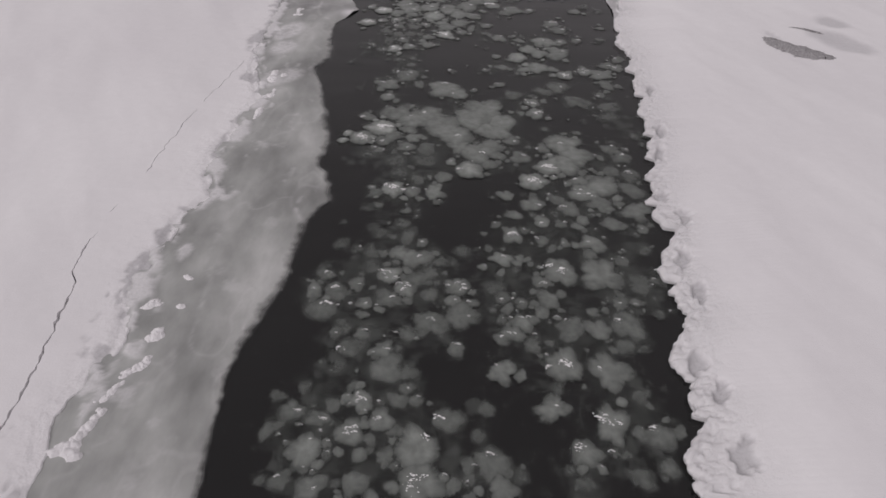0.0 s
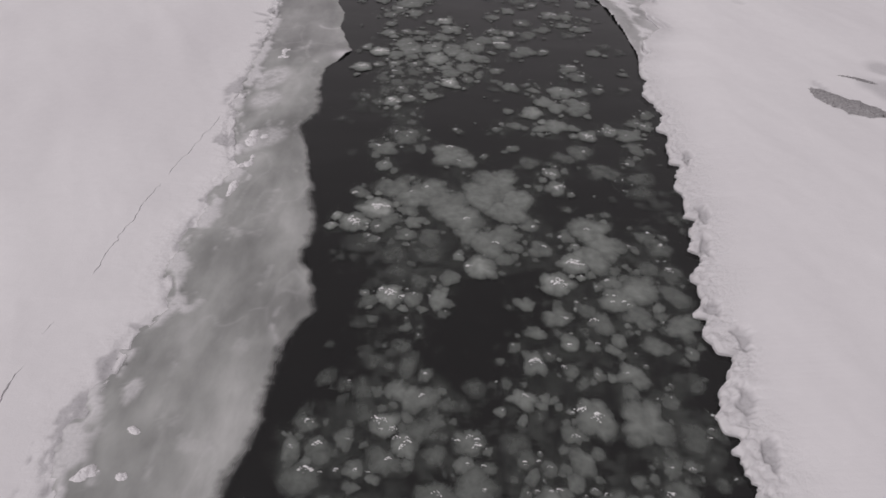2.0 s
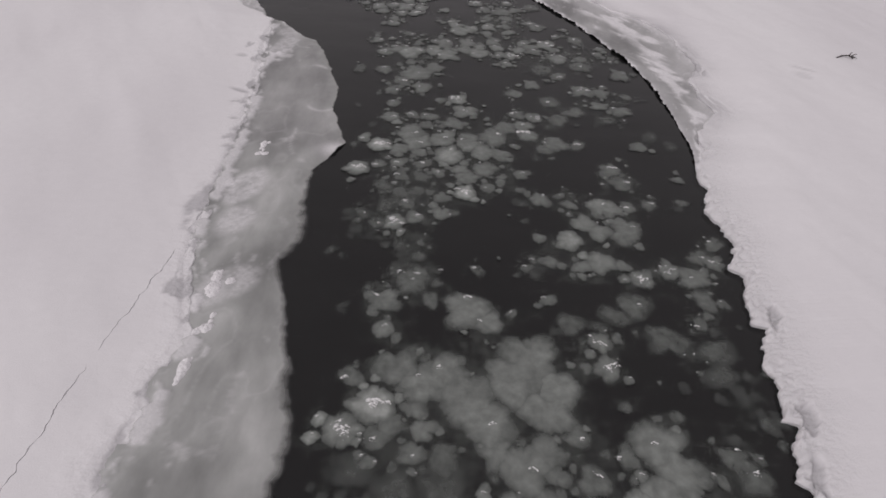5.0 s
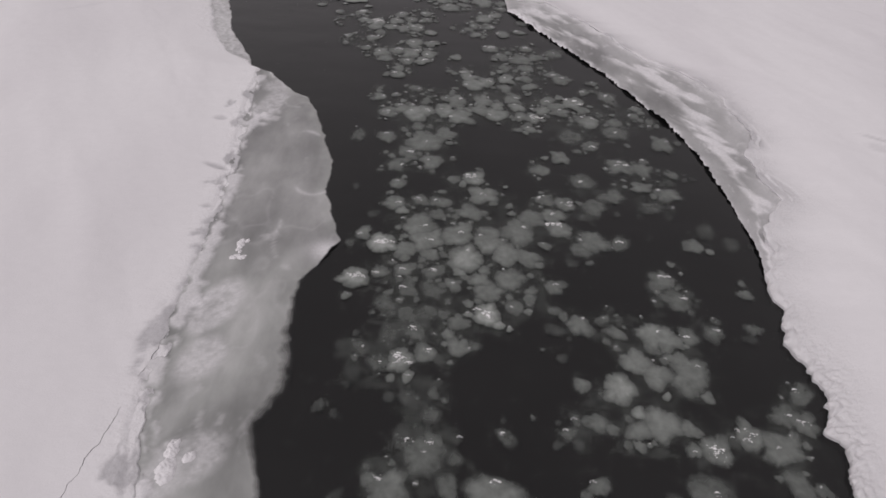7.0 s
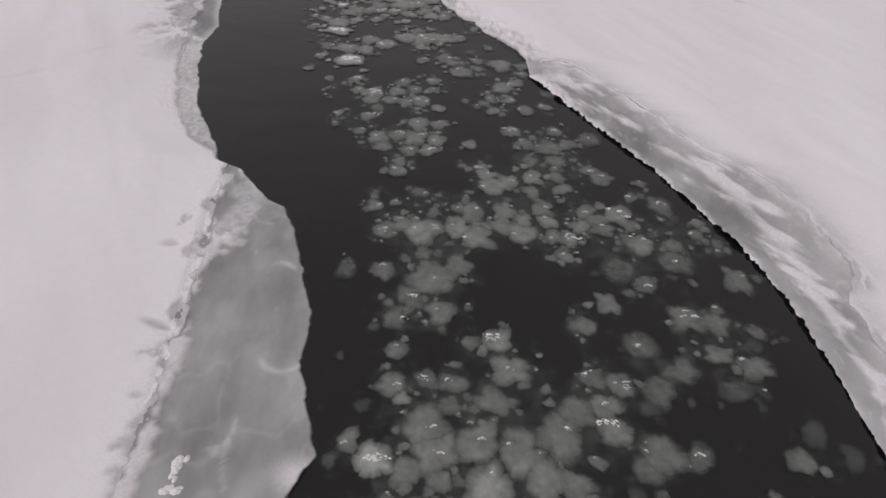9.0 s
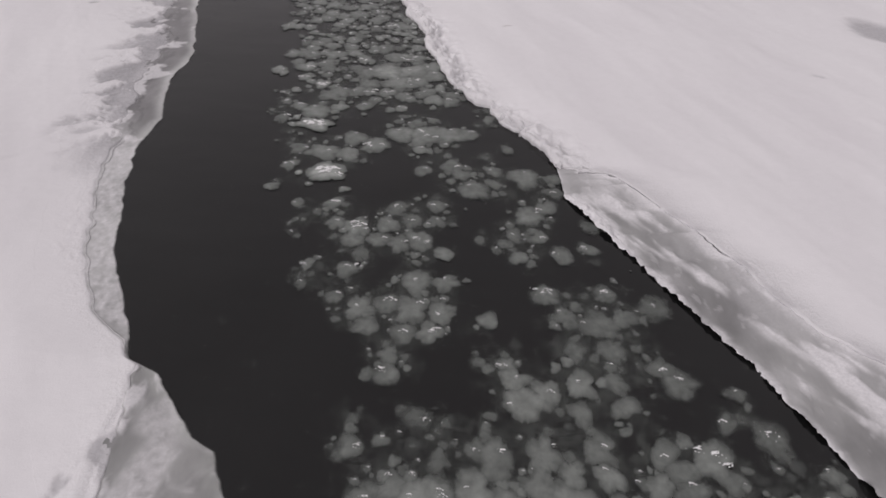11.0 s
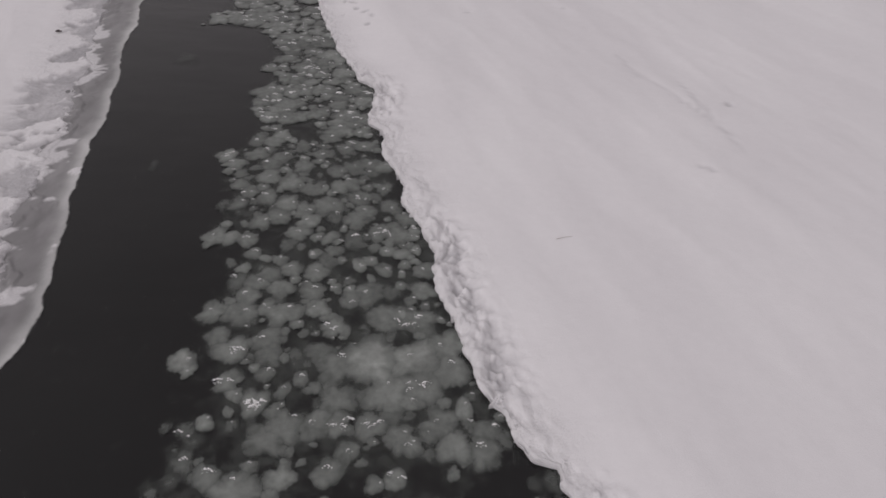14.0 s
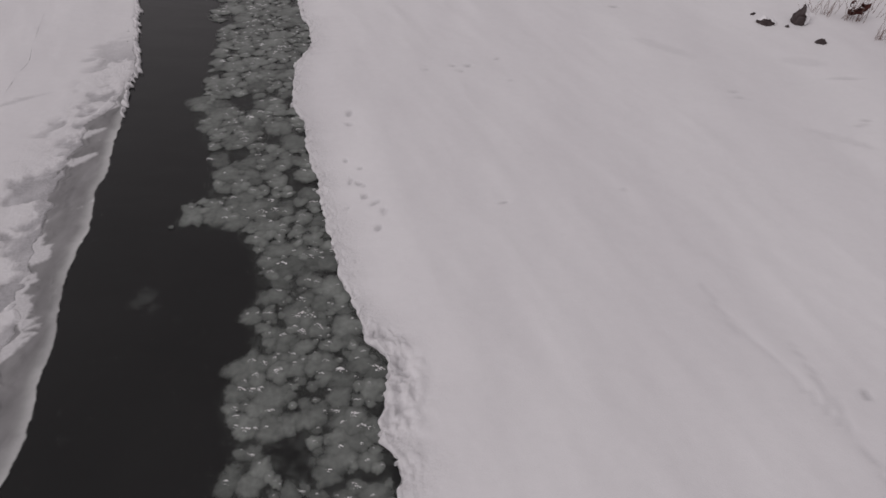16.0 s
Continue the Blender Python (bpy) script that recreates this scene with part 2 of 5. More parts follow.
MARGIN_FAR = [(25.64, 0.17), (25.72, 0.17), (25.74, 0.08), (25.95, -0.18), (26.41, -0.33), (26.6, -0.4), (26.63, -0.63), (26.89, -0.84), (27.2, -0.93), (27.5, -1.19), (27.98, -1.32),
              (28.57, -1.53), (29.28, -1.8), (29.88, -1.8), (30.43, -2.04), (30.97, -2.36), (31.15, -2.36), (31.43, -2.37), (31.6, -2.45), (31.95, -2.58), (32.35, -2.85), (32.74, -2.8),
              (33.14, -2.9), (33.28, -3.13), (33.56, -3.16), (34.34, -3.13), (34.74, -3.2), (34.98, -3.55), (35.34, -3.65), (36.25, -4.13), (37.71, -4.65), (38.37, -4.89), (39.02, -5.08),
              (40, -5.45), (41.1, -5.74), (41.82, -6.18), (43.76, -6.57), (44.92, -6.34), (46.16, -6.62), (47.3, -7.15), (60, -11)]
ICE_RIGHT = TEETH_NEAR + TEETH_NEXT + MARGIN_MIDDLE + MARGIN_FAR
SNOW_RIGHT = [(14.6, 4.12), (15.3, 4.35), (16.1, 4.75), (17.5, 4.8), (18.2, 4.92), (19.7, 4.77), (20.2, 4.5), (20.8, 3.95), (21.3, 3.5),
              (22.2, 2.98), (23.1, 2.43), (23.9, 1.92), (24.3, 1.58), (24.58, 0.95), (24.7, 0.70)]


def along(line, y):
    ys, xs = zip(*line)
    return np.interp(y, ys, xs)


def ice_left(y):
    return along(ICE_LEFT, y) + 0.07 * fbm(y / 0.55, 3.1) + (0.03 + 0.04 * step(40, 42, y)) * fbm(y / 0.12, 8.7)


def snow_left(y):
    rough = 0.10 + 0.14 * step(24, 26, y) * (1 - step(40, 42, y))
    x = along(SNOW_LEFT, y) + rough * fbm(y / 0.5, 21.4) + 0.5 * rough * fbm(y / 0.16, 5.2)
    return np.minimum(x, ice_left(y) - 0.05)


def ice_right(y):
    teeth = 0.07 + 0.06 * (1 - step(11, 14, y)) + 0.02 * step(24, 25, y)
    calm = 0.3 - 0.08 * step(13, 15, y) * (1 - step(21.0, 22.0, y)) + 0.3 * step(38, 40, y)
    saw = (y / 0.62 + 0.9 * value_noise(y / 0.8, 2.0)) % 1.0
    fine = (y / 0.21 + 0.9 * value_noise(y / 0.5, 7.0)) % 1.0
    saw, fine = saw**1.6, fine**1.4
    big, little = 0.15 + 0.85 * np.abs(fbm(y / 0.9, 19.0)) * 1.6, 0.2 + 1.1 * np.abs(fbm(y / 0.5, 23.0))
    return along(ICE_RIGHT, y) + calm * (teeth * big * (saw - 0.4) + 0.5 * teeth * little * (fine - 0.4) + 0.07 * fbm(y / 0.4, 14.9) + 0.05 * fbm(y / 0.12, 30.2)) + (0.022 + 0.022 * (1 - step(13.5, 15, y))) * fbm(y / 0.05, 37.7)


def snow_right(y):
    ramp_here = step(14.6, 15.2, y) * (1 - step(24.5, 24.7, y))
    x = along(SNOW_RIGHT, y) + (0.16 * fbm(y / 0.7, 40.2) + 0.06 * fbm(y / 0.15, 44.0)) * (1 - step(22.8, 23.4, y))
    return np.where(ramp_here > 0, np.maximum(ice_right(y), x), ice_right(y))


# ---- sheets of snow and ice ----
def lerp_rows():
    return np.concatenate([[-1500, -300, -60, -15, -5, -2], np.arange(1.0, 13.0, 0.018), np.arange(13.0, 36.0, 0.03), np.arange(36.0, 56.0, 0.05), [58, 64, 75, 110, 300, 1500]])


ROWS_Y = lerp_rows()


def sheet(name, x, y, z, mat, flat=None, **attributes):
    """One grid of (rows, columns) points as a mesh; flat: the columns whose faces are not smoothed."""
    r, c = x.shape
    mesh = bpy.data.meshes.new(name)
    ids = np.arange(r * c).reshape(r, c)
    quads = np.stack([ids[:-1, :-1], ids[:-1, 1:], ids[1:, 1:], ids[1:, :-1]], -1).reshape(-1, 4)
    if (x[0, -1] - x[0, 0]) < 0:
        quads = quads[:, ::-1]
    mesh.from_pydata(np.stack([x, y, z], -1).reshape(-1, 3).tolist(), [], quads.tolist())
    smooth = np.ones((r - 1, c - 1), bool)
    if flat:
        cracked = (y[:-1, 0] > 2.5) & (y[:-1, 0] < 16.2)
        smooth[cracked, flat[0]:flat[1]] = False
    mesh.polygons.foreach_set("use_smooth", smooth.ravel())
    for key, values in attributes.items():
        a = mesh.attributes.new(key, "FLOAT", "POINT")
        a.data.foreach_set("value", np.ascontiguousarray(values, np.float32).ravel())
    mesh.materials.append(mat)
    return new(name, mesh)


OUT = np.concatenate([np.arange(0.015, 0.44, 0.02), np.arange(0.45, 0.76, 0.035), [0.78, 0.785, 0.793, 0.8, 0.807, 0.815, 0.82],
                      np.arange(0.85, 1.6, 0.05), np.arange(1.65, 9.5, 0.10), np.arange(9.5, 17.5, 0.2), [18, 20, 25, 40, 90, 300, 1500]])


def dunes(x, y):
    """Wind-laid swells and low sastrugi."""
    a = radians(-25)
    p, q = x * np.cos(a) - y * np.sin(a), x * np.sin(a) + y * np.cos(a)
    ridge = 1 - np.abs(fbm(p / 1.4 + 3.0, q / 5.5))
    return 0.07 * fbm(x / 3.5, y / 4.5) + 0.045 * (ridge - 0.7) + 0.012 * fbm(p / 0.35, q / 1.1)


def patch(x, y, cx, cy, rx, ry, turn, soft=0.35):
    """How far a point lies inside a ragged oval (0 to 1)."""
    a, reach = radians(turn), 2.2 * max(rx, ry)
    inside, here = np.zeros(np.shape(x)), (np.abs(x - cx) < reach) & (np.abs(y - cy) < reach)
    x, y = x[here], y[here]
    p, q = ((x - cx) * np.cos(a) + (y - cy) * np.sin(a)) / rx, (-(x - cx) * np.sin(a) + (y - cy) * np.cos(a)) / ry
    inside[here] = 1 - step(1 - soft, 1 + soft, np.hypot(p, q) + 0.35 * fbm(x / 0.5, y / 0.5))
    return inside


# The crack along the left bank: y, x.
CRACK = [(2.5, -4.68), (3.4, -4.70), (3.8, -4.71), (4.4, -4.77), (5.3, -4.89), (6.05, -5.03), (6.7, -5.06), (7.7, -4.90), (8.4, -4.83), (9.1, -4.76), (10.3, -4.59),
         (11.4, -4.41), (12.3, -4.29), (13.1, -4.17), (14.3, -4.14), (15.5, -4.35), (18.0, -4.8), (22.0, -6.9), (26.0, -8.4), (60.0, -18.0)]

# Icy bare places in the snow of the right bank: x, y, half length, half width, turn, strength.
BARE = [(8.95, 13.2, 0.8, 0.38, -55, 0.5), (9.2, 14.35, 0.36, 0.28, -40, 0.55), (9.5, 30.5, 1.05, 0.5, -45, 0.85),
        (5.0, 16.6, 0.5, 0.10, -60, 0.3), (4.98, 18.4, 0.7, 0.13, -75, 0.45), (4.5, 19.9, 0.5, 0.09, -55, 0.4), (3.4, 33.9, 1.1, 0.06, -80, 0.28), (7.3, 18.0, 0.25, 0.04, -35, 0.4),
        (2.8, 32.0, 0.18, 0.05, -40, 0.35), (7.5, 13.5, 0.3, 0.08, -70, 0.4), (3.0, 34.4, 1.2, 0.05, -62, 0.22), (2.2, 36.0, 0.7, 0.05, -75, 0.2), (7.2, 17.7, 0.2, 0.12, -50, 0.25),
        (7.9, 44.0, 0.45, 0.07, 0, 0.3), (7.2, 44.9, 0.6, 0.25, -10, 0.16), (3.5, 45.3, 0.9, 0.2, -35, 0.16), (6.6, 41.1, 0.7, 0.12, -30, 0.18)]
# Dints left by paws and fallen clods on the right bank: x, y, radius.
DINTS = [(-4.12, 38.77, 0.10), (-4.0, 38.4, 0.08), (-3.75, 38.2, 0.09), (-3.56, 37.94, 0.08), (-4.35, 38.9, 0.07), (-4.2, 39.3, 0.06), (-3.62, 37.5, 0.07),
         (-4.73, 41.38, 0.10), (-4.68, 40.95, 0.09), (-4.3, 38.1, 0.06), (-3.1, 43.6, 0.10), (-2.0, 43.9, 0.11), (-4.9, 37.9, 0.06), (-4.45, 37.0, 0.06), (-4.55, 39.6, 0.05), (6.72, 28.17, 0.09), (3.9, 34.27, 0.09), (-0.9, 43.2, 0.07), (1.2, 38.9, 0.06), (7.4, 33.2, 0.09), (-1.2, 44.4, 0.12), (-2.4, 43.85, 0.10), (-2.2, 43.6, 0.08), (4.78, 42.75, 0.13), (4.65, 43.05, 0.09),
         (7.3, 41.72, 0.11), (7.55, 41.95, 0.10), (-1.26, 38.35, 0.06), (2.53, 48.1, 0.10), (5.9, 42.2, 0.05)]


# Sunken places behind the broken plates of the right margin, their shade painted grey: x, y, half width, half length,
# turn.
HOLLOWS = [(4.1, 11.01, 0.09, 0.2, -18), (3.93, 9.52, 0.09, 0.2, -18), (3.73, 8.78, 0.09, 0.2, -18), (3.48, 7.59, 0.09, 0.2, -18), (3.67, 7.05, 0.09, 0.2, -18), (3.43, 6.11, 0.09, 0.2, -18), (3.49, 5.48, 0.09, 0.2, -18), (3.1, 4.36, 0.09, 0.2, -18), (3.25, 3.92, 0.09, 0.2, -18), (3.24, 3.15, 0.09, 0.2, -18)]


# Small marks and scrapes in the snow of the left bank.
MARKS = [(-4.6, 16.65, 0.20, 0.06, -20, 0.7), (-4.95, 18.14, 0.12, 0.08, 0, 0.5), (-4.45, 15.6, 0.08, 0.06, 0, 0.5), (-11.9, 43.7, 0.2, 0.1, 40, 0.5), (-9.9, 30.5, 0.12, 0.06, 30, 0.7),
         (-7.6, 25.1, 0.2, 0.08, 30, 0.5), (-12.6, 41.5, 0.5, 0.07, 40, 0.42), (-13.0, 40.0, 0.6, 0.07, 45, 0.42), (-8.6, 24.0, 0.4, 0.07, 40, 0.1), (-9.5, 22.8, 0.5, 0.07, 40, 0.1)]

# Frosted patches on the left shore ice: x, y, half length, half width, turn, strength; and pale frozen rims: x, y, radii, from and to (degrees).
FROSTED = [(-3.7, 13.55, 0.5, 0.28, 75, 0.75), (-3.65, 12.75, 0.42, 0.28, 60, 0.7), (-4.2, 18.75, 0.6, 0.22, 80, 0.6), (-4.2, 19.6, 0.35, 0.2, 60, 0.55), (-3.5, 11.3, 0.5, 0.3, 40, 0.6)]
RINGS = [(-2.72, 15.05, 0.50, 0.85, 160, 300), (-2.0, 7.2, 0.30, 0.42, 100, 300), (-3.68, 18.95, 0.24, 0.24, 0, 360), (-3.3, 17.3, 0.45, 0.6, 30, 150), (-2.9, 16.4, 0.3, 0.4, 200, 330)]


def bank_left():
    y = ROWS_Y[:, None]
    edge = snow_left(y)
    crack = np.maximum(along(SNOW_LEFT, y) - along(CRACK, y) + 0.05 * fbm(y / 0.35, 55.0) + 0.025 * fbm(y / 0.09, 58.0), 0.12)
    u = np.concatenate([[0.025, 0.008, 0.0], OUT])[None, :]
    wide = np.where(u <= 0.8, u * crack / 0.8, u + (crack - 0.8) * (1 - step(0.8, 3.0, u)))
    off = np.abs(u - 0.8)
    near = off < 0.022
    whole = np.maximum(1 - step(6.1, 6.4, y), step(0.0, 0.2, fbm(y / 0.55, 71.0) + 0.12))
    width = 0.001 + whole * np.interp(y, [3, 6, 6.5, 14], [0.013, 0.010, 0.006, 0.004]) * (0.35 + np.abs(fbm(y / 0.25, 61.0)) * 1.5)
    span = np.where(off > 0.018, width + 0.006, np.where(off > 0.012, width, np.where(off > 0.004, 0.8 * width, 0)))
    wide = np.where(near, crack + np.sign(u - 0.8) * span, wide)
    mild = along(SNOW_LEFT, y)
    x = mild - wide + (edge - mild) * np.exp(-wide / 0.2)
    yy = y + 0 * x
    depth = (0.05 + 0.3 * (1 - step(6.0, 7.0, y))) * whole * step(3.0, 3.4, y) * (1 - step(15.5, 16.0, y))
    low = 0.07 + 0.03 * fbm(y / 0.9, 81.0) * np.exp(-u / 0.7)
    plain = 1 - 0.85 * step(20.2, 20.8, y) * (1 - step(24.6, 25.4, y)) * np.exp(-wide / 0.5)
    low = low * plain
    z = low * step(-0.01, 0.10 + 0.16 * step(2, 3, y) * (1 - step(19, 20, y)), wide) + 0.10 * step(0.1, 2.0, wide) + dunes(x, yy) * step(0.2, 1.6, wide)
    z = z + plain**2 * (1 - 0.6 * step(13, 15, y)) * 0.026 * np.exp(-wide / 0.35) * fbm(x / 0.15, yy / 0.15, 4)
    drift = step(23.8, 25.6, yy + 0.9 * fbm(x / 0.5, yy / 0.9)) * (1 - step(43, 46, yy)) * (1 - step(0.6, 1.5, wide))
    warp = 0.35 * fbm(x / 0.8 + 4, yy / 0.8)
    pits = fbm((0.8 * x + 0.6 * yy) / 0.75 + warp, (0.8 * yy - 0.6 * x) / 0.45 + warp, 5) + 0.22 * fbm(x / 0.13, yy / 0.13) + 0.34 - 0.10 * step(34, 37, yy) - 0.55 * wide
    pits = drift * step(-0.10, 0.22, pits)
    z = z - 0.06 * pits + 0.05 * drift * (1 - pits) * np.exp(-wide / 0.5) + 0.02 * drift * fbm(x / 0.16, yy / 0.16, 4)
    level = step(20.2, 20.7, yy) * (1 - step(24.7, 25.3, yy))
    z = np.where(wide > 0.04, np.maximum(z, 0.052 - 0.034 * level * (1 - step(0.02, 0.6, wide)) + 0.01 * fbm(x / 0.1, yy / 0.1)), z)
    z = z - np.where(np.abs(u - 0.8) < 0.01, depth, 0)
    z[:, 0], z[:, 1], z[:, 2] = -0.06, 0.3 * low[:, 1] + 0.008 * level[:, 1], 0.55 * low[:, 2] + 0.012 * level[:, 2]
    # the sunken pits, the fringe and the patchy rim are coloured greyer
    ice_shade = pits * np.clip(0.85 + 0.35 * fbm(x / 0.3, yy / 0.4), 0, 1)
    fringe = step(20.4, 21.0, yy) * (1 - step(24.6, 25.2, yy)) * (1 - step(0.02, 0.15, wide))
    rim = 0.7 * step(2, 3, yy) * (1 - step(19, 20, yy)) * step(-0.05, 0.26, fbm(x / 0.26, yy / 0.36, 5) + 0.26 - 1.5 * wide)
    z = z - 0.022 * rim
    ice_shade = np.clip(ice_shade + 0.35 * fringe + rim, 0, 1)
    for cx, cy, rx, ry, turn, much in MARKS:
        p = much * patch(x, yy, cx, cy, rx, ry, turn, 0.5)
        ice_shade = np.maximum(ice_shade, p)
        z = z - 0.04 * p
    ob = sheet("snow_bank_left", x, yy, z, M_SNOW, flat=(int(np.argmax(near[0])), int(np.argmax(near[0])) + 6), ice_shade=ice_shade, crust=0.4 * np.exp(-wide / 0.2) + 0.3 * drift)
    return tagged(ob, "smooth white wind-packed snow bank with a thin crack", "snow bank", kind="structure")


def bank_right():
    y = ROWS_Y[:, None]
    edge = snow_right(y)
    u = np.concatenate([[0.025, 0.008, 0.0], OUT])[None, :]
    reach = 0.10 + 0.35 * (1 - step(12, 14, y)) + 0.25 * step(24, 25, y)
    mild = sum(snow_right(y + reach * d) for d in np.linspace(-1, 1, 13)) / 13 + 0.05 * (1 - step(12, 14, y))
    x = mild + u + (edge - mild) * np.exp(-u / (0.16 + 0.14 * (1 - step(12, 14, y))))
    yy = y + 0 * x
    has_ramp = step(14.8, 15.6, y) * (1 - step(24.2, 24.6, y)) * np.exp(-u / 0.9)
    near = np.exp(-u / 0.35)
    x = x + 0.05 * near * fbm(yy / 0.13, x / 0.13 + 9) * (1 - has_ramp)
    yy = yy - 0.10 * np.exp(-u / 0.12) * (0.5 + 0.5 * fbm(y / 0.3, 12.0)) * (1 - step(11, 14, y))
    low = (0.10 + 0.04 * fbm(y / 0.7, 91.0) * np.exp(-u / 0.7)) * (1 - 0.85 * has_ramp) + 0.02
    split = step(22.3, 22.4, y) * (1 - step(22.88, 22.93, y)) + step(23.36, 23.42, y) * (1 - step(24.03, 24.07, y)) + step(24.16, 24.2, y) * (1 - step(24.5, 24.53, y))
    lift = 0.17 * has_ramp
    rubble = step(24.0, 25.0, yy) * (1 - step(33, 35.5, yy))
    z = lift + low * step(-0.01, 0.035, u) + 0.10 * step(0.1, 1.6, u) + dunes(x, yy) * step(0.3, 1.8, u)
    lively = np.clip(0.45 + 1.1 * fbm(yy / 1.3, 47.0), 0.12, 1.3)
    z = z + (0.2 + 0.3 * step(14, 16, yy)) * lively * (1 - 0.7 * has_ramp) * ((0.025 + 0.03 * step(13, 16, yy) + 0.03 * (1 - step(6, 8, yy))) * np.exp(-u / (0.30 + 0.12 * (1 - step(7, 10, yy)))) * (fbm(x / 0.19, yy / 0.16, 4) - 0.8 * np.abs(fbm(x / 0.3 + 7, yy / 0.25)) + 0.2) + 0.03 * np.exp(-u / 0.22) * fbm(x / 0.07 + 4, yy / 0.07))
    crumbly = np.exp(-((u / (0.20 + 0.12 * fbm(y / 0.6, 29.0) + 0.12 * (1 - step(7, 9, y)))) ** 2)) * (1 - has_ramp)
    p, q = 0.75 * x + 0.66 * yy, 0.75 * yy - 0.66 * x
    z = z + 0.42 * crumbly * (0.06 * (0.5 - 2.2 * np.abs(fbm(p / 0.26 + 2, q / 0.10, 4))) - 0.05 * step(0.22, 0.45, fbm(p / 0.12 + 6, q / 0.07)) + 0.03 * fbm(x / 0.05, yy / 0.05))
    grainy = (1 - step(12.5, 14.5, yy)) * (1 - has_ramp) * np.exp(-((u / (0.30 + 0.12 * fbm(y / 0.5, 51.0))) ** 2))
    z = z + grainy * (0.016 * fbm(x / 0.15, yy / 0.035, 3) + 0.022 * fbm(x / 0.06 + 9, yy / 0.05, 3) - 0.03 * step(0.35, 0.6, fbm(x / 0.13 + 3, yy / 0.05, 3)))
    lumps = np.abs(fbm(x / 0.30 + 5, yy / 0.36))
    blocks = step(26.8, 27.6, yy) * (1 - step(30.2, 31.0, yy)) + 0.7 * step(24.7, 25.1, yy) * (1 - step(26.2, 26.8, yy)) + 0.8 * step(33.2, 33.6, yy) * (1 - step(35.0, 35.4, yy))
    facets = fbm(x / 0.24 + 31, yy / 0.26, 4) + 0.35 * fbm(x / 0.09, yy / 0.09)
    margin = np.exp(-((u - 0.24) / (0.24 + 0.10 * blocks)) ** 2)
    z = z + rubble * lively * 0.10 * (lumps - 0.25) * margin + 0.16 * blocks * facets * margin
    hollow = 0 * x
    wx, wy = x + 0.10 * fbm(x / 0.16, yy / 0.16), yy + 0.12 * fbm(x / 0.18 + 5, yy / 0.14)
    for cx, cy, rx, ry, turn in HOLLOWS:
        hollow = np.maximum(hollow, patch(wx, wy, cx, cy, rx, ry, turn, 0.25))
    z = z - 0.07 * hollow
    dint, broken = 0 * x, np.clip(0.8 + 0.9 * fbm(x / 0.1, yy / 0.1), 0, 1)
    for cx, cy, r in DINTS:
        dint = np.maximum(dint, patch(x, yy, cx, cy, (0.62 + 0.2 * math.sin(57 * cy)) * r, (1.0 + 0.3 * math.sin(33 * cx)) * r, 60 * math.sin(91 * cx), 0.6) * broken)
    z = z - 0.032 * dint
    # the split along the top of the slumped ice
    # grey mask: painted shade in plate hollows and block recesses, tinted dints, slab-top ice
    ice_shade = 0.65 * dint + 0.55 * hollow + 0.6 * blocks * margin * step(0.05, 0.5, -facets) * step(0.04, 0.16, u) + 0.55 * has_ramp * (1 - split) * np.exp(-u / 0.25) * step(-0.5, 0.4, fbm(x / 0.3, yy / 0.3))
    for cx, cy, rx, ry, turn, much in BARE:
        p = much * patch(x, yy, cx, cy, rx, ry, turn)
        ice_shade = np.maximum(ice_shade, p)
        z = z - 0.05 * p
    z = np.maximum(z, 0.03 + 0.01 * fbm(x / 0.1, yy / 0.1))
    z[:, 0], z[:, 1], z[:, 2] = -0.06 + 0.16 * has_ramp[:, 0], lift[:, 0] + 0.3 * low[:, 1], lift[:, 0] + 0.6 * low[:, 2]
    ob = sheet("snow_bank_right", x, yy, z, M_SNOW, ice_shade=np.clip(ice_shade, 0, 1), crust=np.exp(-u / (0.22 + 0.1 * fbm(y / 0.5, 97.0))) + 0 * x)
    return tagged(ob, "broad white snow bank with a crusted crumbling edge", "snow bank", kind="structure")


